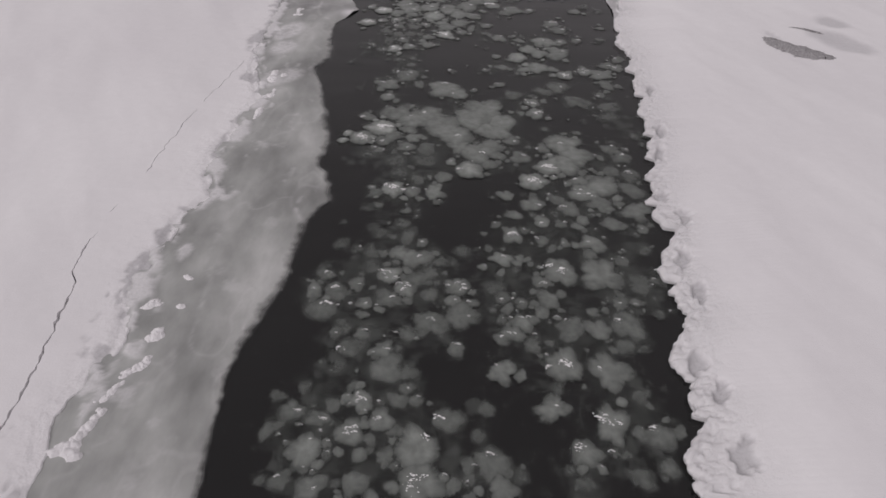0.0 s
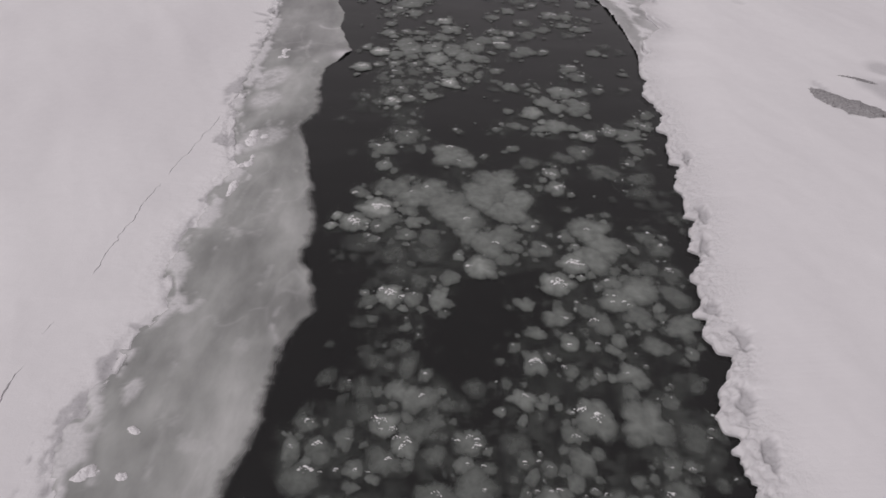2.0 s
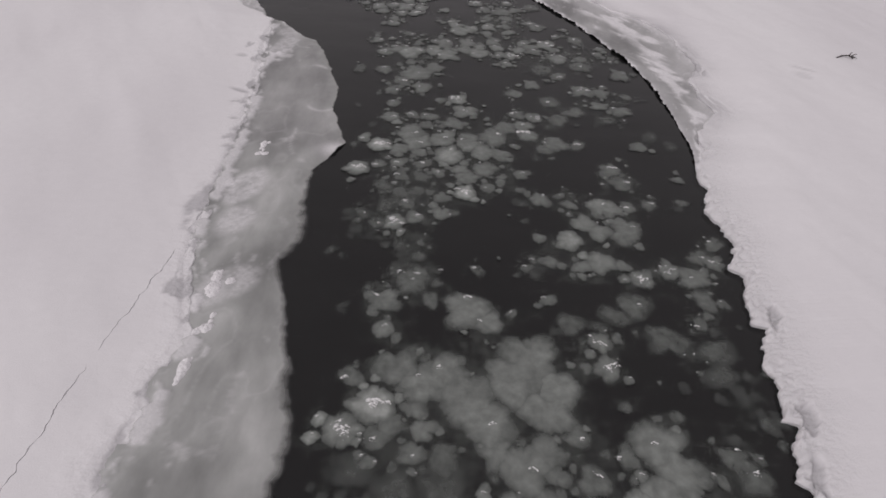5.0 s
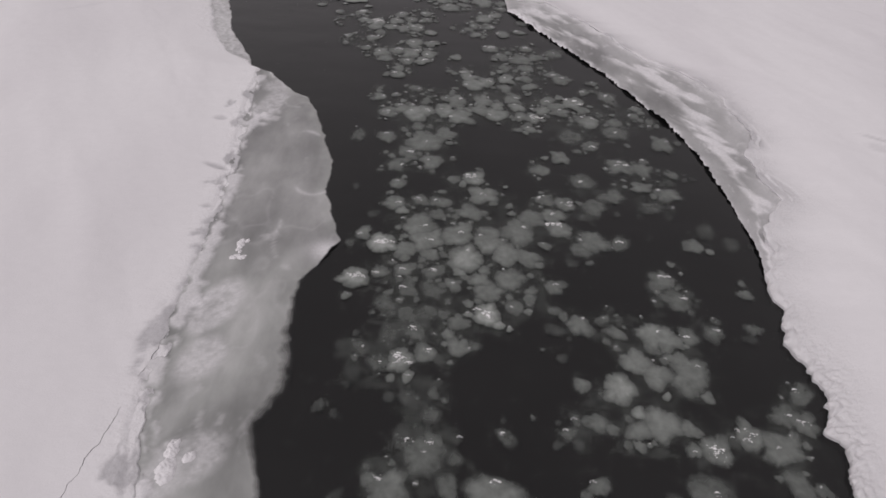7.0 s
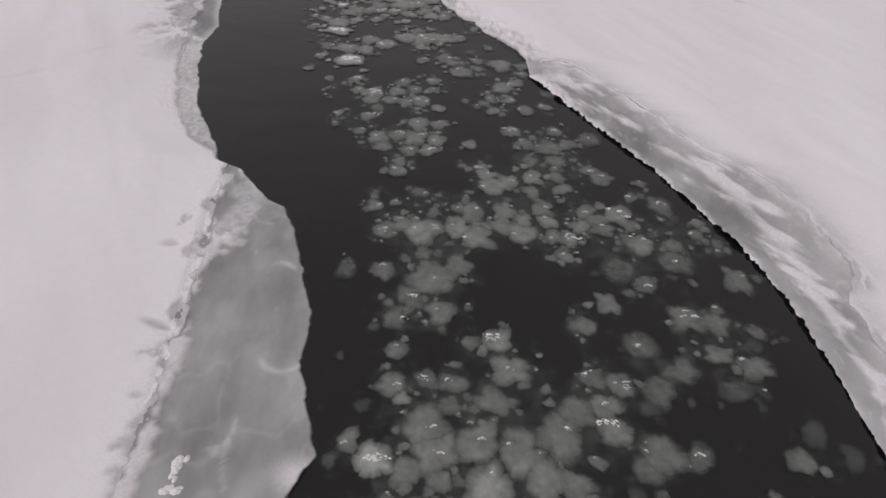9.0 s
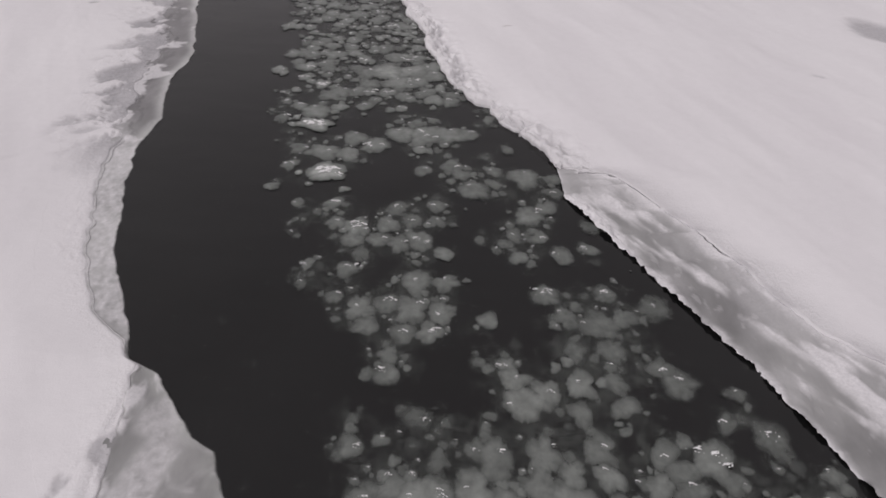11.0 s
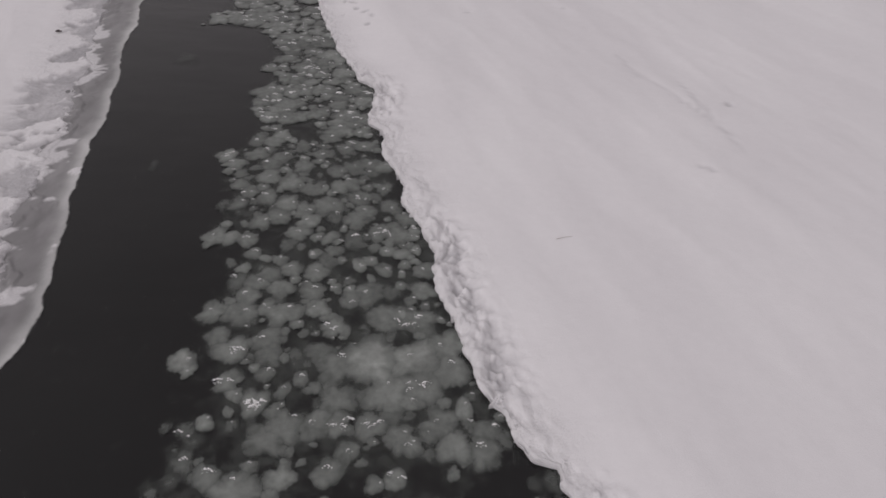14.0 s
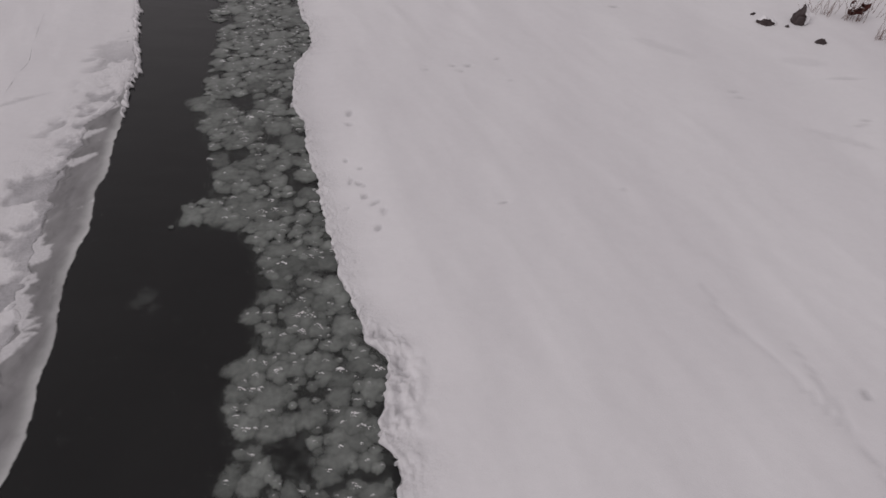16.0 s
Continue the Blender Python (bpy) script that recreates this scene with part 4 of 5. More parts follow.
PANS_L = [(-1.45, 12.78, 0.17, 0.3, 1), (-1.68, 12.97, 0.15, 0.24, 1), (-1.76, 12.58, 0.13, 0.16, 0), (-2.08, 12.15, 0.09, 0.2, 0), (-1.08, 12.28, 0.13, 0.22, 0), (-0.76, 12.34, 0.1, 0.3, 0),
          (-0.78, 12.05, 0.13, 0.28, 0), (-0.74, 11.72, 0.17, 0.4, 1), (-1.04, 11.71, 0.17, 0.24, 1), (0.09, 11.82, 0.12, 0.28, 1), (1.36, 17.37, 0.2, 0.48, 0), (1.02, 16.95, 0.19, 0.4, 0),
          (2.42, 17.18, 0.28, 0.45, 2), (2.79, 17.06, 0.22, 0.4, 0), (3.34, 17.92, 0.26, 0.45, 1), (1.97, 17.75, 0.19, 0.4, 1), (1.66, 18.05, 0.32, 0.3, 0), (2.53, 18.25, 0.3, 0.35, 1),
          (2.68, 16.57, 0.19, 0.5, 0), (3.06, 16.39, 0.24, 0.4, 1)]
PANS_M = [(1.66, 16.67, 0.24, 0.35, 1), (2.15, 16.27, 0.23, 0.35, 0), (1.29, 16.01, 0.2, 0.45, 2), (0.94, 16.13, 0.18, 0.4, 2), (1.79, 16.04, 0.23, 0.35, 0), (3.3, 16.95, 0.14, 0.35, 0),
          (2.74, 16.03, 0.2, 0.25, 0), (1.59, 15.12, 0.29, 0.4, 1), (2.01, 15.11, 0.17, 0.35, 1), (1.4, 14.96, 0.19, 0.35, 0), (3.19, 15.12, 0.17, 0.5, 0), (3.48, 15.5, 0.18, 0.2, 0),
          (3.81, 15.22, 0.16, 0.2, 0), (0.89, 14.18, 0.16, 0.4, 1), (1.18, 13.52, 0.19, 0.45, 1), (0.97, 13.62, 0.09, 0.4, 0), (1.52, 13.6, 0.11, 0.3, 1), (1.66, 13.36, 0.13, 0.45, 0),
          (3.61, 14.16, 0.12, 0.36, 0), (3.56, 13.52, 0.12, 0.3, 0)]
PANS_N = [(2.53, 14.36, 0.22, 0.4, 2), (2.62, 13.96, 0.22, 0.4, 1), (2.13, 13.38, 0.26, 0.58, 1), (2.3, 13.31, 0.22, 0.5, 0), (2.59, 13.33, 0.16, 0.4, 1), (2.99, 13.44, 0.16, 0.35, 1),
          (1.84, 12.88, 0.21, 0.62, 1), (2.01, 12.73, 0.21, 0.6, 0), (1.53, 12.51, 0.25, 0.68, 0), (1.1, 12.55, 0.12, 0.45, 0), (2.49, 12.74, 0.29, 0.5, 1), (2.4, 12.9, 0.21, 0.5, 0),
          (1.91, 12.07, 0.26, 0.58, 0), (1.63, 11.94, 0.16, 0.5, 0), (2.23, 11.97, 0.13, 0.5, 0), (1.18, 12.06, 0.15, 0.45, 0), (0.81, 11.89, 0.11, 0.3, 1), (2.49, 11.72, 0.22, 0.5, 2),
          (2.94, 11.92, 0.19, 0.5, 2), (3.43, 12.21, 0.2, 0.4, 1)]
PANS_O = [(3.75, 12.51, 0.17, 0.35, 1), (3.26, 11.8, 0.25, 0.5, 1), (3.63, 12.09, 0.16, 0.45, 2), (-3.09, 22.02, 0.12, 0.45, 2), (-2.54, 21.99, 0.17, 0.5, 2), (-3.1, 21.65, 0.1, 0.35, 1),
          (-2.59, 21.46, 0.14, 0.4, 1), (-2.24, 21.25, 0.22, 0.5, 1), (-2.09, 20.95, 0.19, 0.45, 0), (-1.86, 21.38, 0.2, 0.4, 1), (-1.53, 21.79, 0.25, 0.5, 1), (-1.12, 21.77, 0.2, 0.5, 1),
          (-1.54, 21.28, 0.27, 0.5, 1), (-1.18, 21.2, 0.22, 0.5, 1), (-1.28, 20.89, 0.19, 0.55, 2), (-1.59, 20.88, 0.19, 0.45, 1), (-1.78, 20.53, 0.15, 0.45, 0), (-1.75, 20.21, 0.18, 0.5, 1),
          (-0.52, 21.1, 0.15, 0.52, 0), (-0.65, 20.46, 0.1, 0.35, 0)]
PANS_P = [(0.25, 21.62, 0.23, 0.45, 2), (1.11, 21.68, 0.18, 0.4, 2), (0.5, 21.25, 0.2, 0.45, 0), (0.94, 21.1, 0.3, 0.45, 1), (1.24, 21.24, 0.2, 0.4, 0), (1.71, 21.47, 0.27, 0.35, 1),
          (0.51, 20.7, 0.19, 0.35, 0), (0.96, 20.72, 0.21, 0.4, 0), (-0.26, 20.2, 0.2, 0.55, 1), (-0.32, 20.43, 0.13, 0.5, 2), (-0.14, 19.89, 0.28, 0.6, 1), (0.15, 20.04, 0.21, 0.55, 0),
          (0.52, 20.19, 0.21, 0.62, 0), (0.96, 20.27, 0.16, 0.45, 0), (1, 19.89, 0.17, 0.5, 0), (0.51, 19.82, 0.17, 0.5, 0), (1.74, 20.25, 0.24, 0.45, 1), (1.54, 20.48, 0.18, 0.4, 1),
          (2.39, 20.18, 0.13, 0.35, 1), (-1.33, 19.65, 0.17, 0.3, 1)]
PANS_Q = [(-1.06, 19.6, 0.08, 0.3, 1), (-2.1, 19.62, 0.1, 0.25, 0), (-2.05, 19.27, 0.16, 0.45, 1), (-1.74, 19.37, 0.1, 0.48, 1), (-1.41, 19.35, 0.1, 0.2, 0), (-1.11, 19.18, 0.14, 0.4, 0),
          (-0.5, 19.22, 0.27, 0.5, 1), (-0.76, 19.3, 0.13, 0.4, 1), (0.01, 19.25, 0.25, 0.5, 1), (0.61, 19.36, 0.22, 0.5, 1), (0.69, 19.08, 0.19, 0.55, 1), (0.31, 19.06, 0.19, 0.5, 0),
          (-0.02, 18.9, 0.24, 0.5, 0), (1.32, 19.32, 0.18, 0.5, 1), (1.83, 19.3, 0.25, 0.55, 2), (1.99, 19.07, 0.16, 0.4, 0), (1.53, 19.15, 0.19, 0.45, 0), (1.24, 18.97, 0.19, 0.5, 0),
          (1.54, 18.91, 0.21, 0.45, 0), (2.15, 19.75, 0.14, 0.35, 1)]
PANS_R = [(2.56, 19.56, 0.24, 0.35, 1), (3.13, 19.17, 0.13, 0.4, 1), (3.01, 18.89, 0.14, 0.4, 1), (2.12, 18.61, 0.23, 0.55, 1), (2.6, 18.61, 0.18, 0.4, 0), (1, 18.69, 0.2, 0.5, 2),
          (0.75, 18.68, 0.18, 0.45, 1), (3.28, 18.68, 0.12, 0.35, 0), (-1.33, 18.7, 0.31, 0.58, 1), (-1.56, 18.84, 0.18, 0.5, 0), (-1.06, 18.79, 0.18, 0.5, 2), (-0.76, 18.8, 0.26, 0.55, 1),
          (-0.46, 18.61, 0.3, 0.6, 1), (0.27, 18.71, 0.26, 0.55, 1), (-1.9, 18.66, 0.15, 0.55, 2), (-4.03, 23.8, 0.12, 0.5, 0), (-3.5, 23.41, 0.12, 0.45, 1), (-2.92, 23.43, 0.17, 0.45, 2),
          (-2.81, 22.98, 0.18, 0.45, 1), (-3.46, 22.98, 0.08, 0.3, 1)]
PANS_S = [(-3.37, 22.61, 0.08, 0.25, 0), (-3.15, 23.22, 0.1, 0.3, 1), (-3.87, 24.41, 0.16, 0.5, 2), (-3.2, 24.25, 0.35, 0.9, 3), (-3.35, 24.83, 0.3, 0.55, 1), (-3.77, 24.94, 0.2, 0.45, 1),
          (-2.88, 24.82, 0.22, 0.55, 0), (-2.88, 25.33, 0.27, 0.5, 1), (-2.45, 25.12, 0.26, 0.55, 2), (-2.08, 25.49, 0.31, 0.55, 1), (-1.64, 25.02, 0.14, 0.58, 1), (-1.58, 25.51, 0.35, 0.55, 2),
          (-1.17, 25.54, 0.32, 0.55, 1), (-0.83, 25.58, 0.23, 0.5, 1), (-0.07, 25.14, 0.14, 0.4, 0), (-1.53, 24.43, 0.17, 0.4, 1), (-1.08, 24.54, 0.23, 0.45, 1), (-0.92, 24.3, 0.19, 0.45, 0),
          (-0.71, 23.91, 0.29, 0.52, 1), (-0.39, 24.48, 0.17, 0.45, 1)]
PANS_T = [(-0.38, 24.1, 0.15, 0.4, 0), (0.16, 24.34, 0.29, 0.5, 1), (0.65, 24.29, 0.17, 0.4, 0), (0.63, 23.95, 0.18, 0.35, 1), (0.16, 23.3, 0.27, 0.5, 1), (0.39, 23.49, 0.19, 0.45, 1),
          (1.07, 23.12, 0.17, 0.3, 0), (-0.62, 22.72, 0.11, 0.3, 0), (-0.36, 23.83, 0.09, 0.35, 0), (-2.49, 22.88, 0.23, 0.58, 2), (-2.51, 22.59, 0.21, 0.5, 0), (-1.89, 23.39, 0.19, 0.4, 1),
          (-2.05, 22.98, 0.22, 0.5, 1), (-1.66, 23.07, 0.2, 0.45, 1), (-1.34, 23.46, 0.17, 0.45, 1), (-1.3, 23.1, 0.15, 0.45, 1), (-1.51, 22.62, 0.24, 0.5, 2), (-1.82, 22.55, 0.21, 0.5, 1),
          (-2.14, 22.61, 0.19, 0.45, 1), (-1.12, 22.34, 0.15, 0.58, 0)]
PANS_U = [(-2.35, 22.32, 0.17, 0.33, 0), (-0.1, 22.81, 0.16, 0.45, 2), (-0.21, 22.63, 0.13, 0.4, 0), (0.29, 22.79, 0.16, 0.45, 1), (-0.02, 22.36, 0.15, 0.5, 0), (0.6, 22.38, 0.19, 0.45, 1),
          (1.01, 22.57, 0.16, 0.4, 1), (-4.8, 27.8, 0.17, 0.68, 1), (-3.78, 27.23, 0.21, 0.62, 3), (-4.38, 28.6, 0.2, 0.5, 0), (-4.23, 28.61, 0.2, 0.5, 1), (-3.76, 28.63, 0.22, 0.55, 0),
          (-3.33, 28.72, 0.17, 0.62, 0), (-2.91, 28.86, 0.16, 0.5, 1), (-3.89, 28.19, 0.21, 0.5, 0), (-4.22, 27.97, 0.21, 0.55, 2), (-3.77, 27.99, 0.19, 0.45, 0), (-3.42, 29.01, 0.18, 0.5, 1),
          (-2.68, 29.04, 0.23, 0.45, 1), (-1.94, 29.1, 0.17, 0.58, 0)]
PANS_V = [(-1.99, 28.55, 0.26, 0.5, 2), (-2.39, 28.58, 0.26, 0.5, 1), (-3.33, 27.64, 0.11, 0.45, 2), (-3.17, 28.02, 0.19, 0.4, 0), (-2.92, 27.82, 0.28, 0.52, 1), (-2.52, 27.92, 0.36, 0.72, 0),
          (-1.96, 27.96, 0.32, 0.66, 1), (-1.59, 28.19, 0.26, 0.6, 1), (-1.5, 27.8, 0.25, 0.55, 1), (-1.86, 27.58, 0.3, 0.62, 2), (-2.29, 27.46, 0.3, 0.56, 1), (-2.85, 27.36, 0.23, 0.5, 0),
          (-3.07, 27, 0.23, 0.5, 1), (-3.41, 26.98, 0.26, 0.5, 1), (-2.8, 27.02, 0.19, 0.5, 2), (-2.46, 27.04, 0.19, 0.5, 2), (-2.1, 26.89, 0.19, 0.5, 1), (-1.96, 26.82, 0.14, 0.5, 2),
          (-1.63, 27.07, 0.23, 0.5, 1), (-1.49, 26.83, 0.22, 0.55, 0)]
PANS_W = [(-1.15, 26.76, 0.22, 0.5, 1), (-1.08, 27.02, 0.17, 0.4, 1), (-3.58, 26.81, 0.24, 0.5, 0), (-2.84, 26.43, 0.18, 0.5, 1), (-2.62, 26.71, 0.15, 0.45, 1), (-2.1, 26.4, 0.13, 0.58, 2),
          (-3.28, 26.37, 0.18, 0.56, 0), (-3.72, 26.19, 0.29, 0.62, 1), (-4.05, 26.35, 0.16, 0.5, 1), (-4.47, 26.88, 0.12, 0.3, 1), (-4.35, 26.49, 0.14, 0.35, 1), (-4.29, 25.92, 0.17, 0.4, 1),
          (-3.68, 25.72, 0.32, 0.9, 3), (-4.56, 26.16, 0.07, 0.3, 0), (-0.41, 26.1, 0.14, 0.42, 0), (-0.44, 26.46, 0.12, 0.25, 0), (-1.78, 25.87, 0.2, 0.45, 1), (-1.48, 26.03, 0.12, 0.4, 1),
          (-2.09, 25.94, 0.11, 0.35, 1), (-6.61, 31.83, 0.08, 0.15, 0)]
PANS_X = [(-5.44, 32.15, 0.19, 0.58, 2), (-4.82, 31.13, 0.15, 0.5, 2), (-4.89, 30.85, 0.16, 0.4, 1), (-5.14, 30.84, 0.12, 0.25, 0), (-4.65, 31.92, 0.2, 0.4, 1), (-4.09, 31.9, 0.2, 0.5, 0),
          (-4.64, 31.55, 0.23, 0.5, 1), (-4.22, 31.43, 0.21, 0.6, 0), (-3.81, 31.26, 0.21, 0.5, 0), (-3.51, 31.78, 0.2, 0.45, 1), (-3.21, 31.9, 0.22, 0.45, 1), (-3.23, 31.5, 0.17, 0.5, 1),
          (-2.98, 32.02, 0.2, 0.45, 1), (-3.52, 30.91, 0.24, 0.5, 1), (-4.17, 30.88, 0.22, 0.55, 1), (-4.5, 31.05, 0.18, 0.5, 1), (-3.03, 31.08, 0.21, 0.45, 2), (-2.68, 31.34, 0.15, 0.4, 1),
          (-3.85, 30.72, 0.2, 0.5, 1), (-2.92, 30.77, 0.2, 0.5, 1)]
PANS_Y = [(-3.03, 30.52, 0.2, 0.5, 0), (-2.56, 30.88, 0.18, 0.4, 1), (-2.26, 30.64, 0.2, 0.45, 1), (-3.72, 30.48, 0.2, 0.6, 0), (-4.23, 30.54, 0.2, 0.5, 1), (-4.49, 30.44, 0.19, 0.5, 1),
          (-2.65, 30.3, 0.19, 0.5, 2), (-2.37, 30.23, 0.23, 0.5, 1), (-4.55, 32.15, 0.18, 0.45, 1), (-3.84, 32.3, 0.2, 0.45, 1), (-3.45, 32.44, 0.18, 0.4, 1), (-3.13, 32.58, 0.19, 0.45, 1),
          (-4.22, 32.51, 0.17, 0.4, 1), (-3.76, 32.78, 0.17, 0.45, 1), (-5.44, 35.41, 0.18, 0.52, 2), (-7.28, 37.82, 0.28, 0.58, 0), (-6.76, 37.92, 0.3, 0.5, 1), (-6.44, 38.38, 0.31, 0.45, 1),
          (-7.34, 35.73, 0.21, 0.14, 0), (-4.09, 33.7, 0.21, 0.52, 1)]
PANS_Z = [(-4.24, 33.6, 0.19, 0.5, 0), (-3.81, 33.99, 0.21, 0.5, 1), (-4.79, 35.44, 0.2, 0.5, 2), (-4.38, 35.22, 0.2, 0.5, 2), (-5.18, 35.91, 0.19, 0.45, 1), (-4.68, 35.81, 0.21, 0.45, 1),
          (-5.57, 36.7, 0.2, 0.48, 1), (-5.33, 37, 0.25, 0.5, 0), (-3.56, 34.61, 0.19, 0.45, 1), (-4.08, 34.58, 0.21, 0.48, 1), (-4.58, 34.45, 0.19, 0.5, 1), (-5.04, 34.53, 0.19, 0.45, 1),
          (-5.08, 34.03, 0.17, 0.45, 2)]
PANS = PANS_A + PANS_B + PANS_C + PANS_D + PANS_E + PANS_F + PANS_G + PANS_H + PANS_I + PANS_J + PANS_K + PANS_L + PANS_M + PANS_N + PANS_O + PANS_P + PANS_Q + PANS_R + PANS_S + PANS_T + PANS_U + PANS_V + PANS_W + PANS_X + PANS_Y + PANS_Z
# The left limit of the crowded drift farther up the river: y, x.
DRIFT_EDGE = [(25.4, -4.3), (26.1, -4.61), (26.6, -4.51), (26.8, -4.49), (27.3, -4.12), (27.9, -4.42), (28.5, -4.68), (29.1, -4.68), (29.7, -4.95), (30.4, -5.12), (30.8, -5.09), (31.2, -5.01), (31.7, -5.42), (32.2, -5.59), (32.6, -5.08), (33.1, -5.04), (33.8, -5.42), (34.1, -5.29), (35.0, -5.51), (35.4, -5.54), (35.8, -5.35), (36.6, -5.55), (37.5, -6.03), (37.6, -6.56), (37.8, -7.51), (38.1, -7.53), (38.5, -6.94), (39.7, -7.31), (41.4, -8.34), (42.8, -8.53), (45.7, -9.11), (48.0, -10.0), (56.0, -12.4)]


def afloat(x, y, r):
    """Whether a floe lies clear of both shores."""
    return ice_left(y) + 0.6 * r < x < ice_right(y) - 0.45 * r


placed, grid = [], {}


def crowding(x, y, r, squeeze):
    for i in range(int(x // 0.5) - 2, int(x // 0.5) + 3):
        for j in range(int(y // 0.5) - 2, int(y // 0.5) + 3):
            for a, b, c in grid.get((i, j), ()):
                if math.hypot(a - x, b - y) < squeeze * (c + r):
                    return True
    return False


def put_pan(x, y, r, peak, frost, squeeze=0.0):
    if not afloat(x, y, r) or (squeeze and crowding(x, y, r, squeeze)):
        return
    placed.append((x, y, r, peak, frost))
    grid.setdefault((int(x // 0.5), int(y // 0.5)), []).append((x, y, r))


for x, y, r, peak, frost in PANS:
    put_pan(x, y, r, peak, frost)
for _ in range(60):
    put_pan(rng.uniform(-1.9, 2.8), rng.uniform(4.5, 5.5), rng.uniform(0.1, 0.26), rng.uniform(0.3, 0.6), 1, 0.75)
# smaller pans and bits that keep close to the larger ones
for x, y, r, peak, frost in list(placed):
    for _ in range(5 if crowding(x + 0.01, y + r + 0.12, 0.1, 0.7) or crowding(x + 0.01, y - r - 0.12, 0.1, 0.7) else 1):
        a, d = rng.uniform(0, 6.283), r * rng.uniform(0.9, 1.5) + rng.uniform(0.0, 0.08)
        put_pan(x + d * math.cos(a), y + d * math.sin(a), rng.uniform(0.035, 0.11), peak * rng.uniform(0.45, 0.95), 1 if rng.random() < 0.15 + 0.15 * frost else 0, 0.62)
# the crowded drift up the river
for _ in range(9000):
    y = rng.uniform(27.0, 54.0)
    left, right = along(DRIFT_EDGE, y) + 0.12 * fbm(y / 0.3, 3.3), along(ICE_RIGHT, y)
    x = float(rng.uniform(left, right))
    if fbm(x / 0.7 + 40, y / 0.7) > 0.3:
        continue
    r = min(0.36, rng.lognormvariate(-1.62, 0.5)) if y > 33 else rng.uniform(0.07, 0.2)
    if y < 33 and rng.random() < 0.6:
        continue
    put_pan(x, y, r, rng.choice((0.34, 0.42, 0.5, 0.5, 0.56, 0.62)), rng.choice((0, 0, 1, 1, 1, 2)), 0.55 if y > 33.6 else 0.66)
# a few stray bits in the open water
for _ in range(240):
    y = rng.uniform(3.0, 27.0)
    x = rng.uniform(-2.2, 3.8) - max(0.0, 0.42 * (y - 17))
    if value_noise(x / 1.1 + 70, y / 1.1) > -0.1:
        put_pan(x, y, min(0.16, rng.lognormvariate(-2.5, 0.45)), rng.uniform(0.12, 0.3), 0, 0.95)

LEVELS = (0.18, 0.26, 0.34, 0.42, 0.5, 0.6, 0.72, 0.9)
SHAPES = [pan_points(k) for k in range(7)]
bodies = {}
for k, (p, f, t) in enumerate(SHAPES):
    for peak in LEVELS:
        bodies[k, peak] = mesh_of("floe", [(u, v, 0.4 * w + 0.6 * w * peak) for u, v, w in p], f, M_FLOE, [peak * h for h in t])
speckles = [speckle_points(100 + k) for k in range(12)]
crusts = [mesh_of("frost_crust", *s, M_CRUST, smooth=False) for s in speckles]
sheets = [mesh_of("frost_crust", *patch_points(200 + k), M_CRUST, smooth=False) for k in range(3)]
by_size = sorted(placed, key=lambda f: -f[2] * f[3] * (1.0 if f[1] < 34 else 0.7))
single, joined = by_size[:300], by_size[300:]
for k, (x, y, r, peak, frost) in enumerate(single):
    level = min(LEVELS, key=lambda v: abs(v - peak))
    word = ("broad" if r > 0.25 else "small") + (" pale" if peak > 0.58 else " dim" if peak < 0.42 else " grey")
    ob = tagged(new("ice_floe", bodies[0 if peak > 0.66 and frost < 3 else k % 7, level]), word + " pan of slush ice" + (" with white frost on dark water" if frost > 1 else " drifting on dark water"), "ice floe", "drifting floes")
    turn, wide = rng.uniform(0, 360), r * (1.13 + 0.12 * float(step(25, 29, y)))
    ob.matrix_world = pose(x, y, 0.003 + 0.012 * peak + 0.002 * rng.random(), 0, 0, turn) @ Matrix.Diagonal((wide, wide * rng.uniform(0.8, 1.0) * (0.75 if frost == 3 else 1.0), 0.16, 1))
    if frost == 0 and (peak < 0.4 or rng.random() < 0.75):
        continue
    for i in range(int((1, 1, 4, 5)[frost] * max(1.0, r / 0.24))):
        c = tagged(new("frost_crust", crusts[rng.randrange(12)]), "white frosted crust", kind="stuff")
        c.parent = ob
        w = min(r, 0.24) * rng.uniform(0.16, 0.38) * (1.0 if frost > 1 else 0.75)
        px, py = r * rng.gauss(0, 0.34), r * (rng.uniform(-0.05, 0.6) if frost < 2 else rng.uniform(-0.25, 0.5))
        c.matrix_world = pose(x + px, y + py, 0.012 + 0.025 * level, 0, 0, rng.uniform(-30, 30)) @ Matrix.Diagonal((w, w, min(w, 0.09), 1))
    if frost == 3 or (frost == 2 and peak > 0.7):
        c = tagged(new("frost_crust", sheets[k % 3]), "bright sheet of white frost", kind="stuff")
        c.parent = ob
        w = r * (0.62 if frost == 3 else 0.42)
        c.matrix_world = pose(x, y + 0.12 * r, 0.022 + 0.025 * level, 0, 0, rng.uniform(-10, 15)) @ Matrix.Diagonal((w, w, min(w, 0.13), 1))

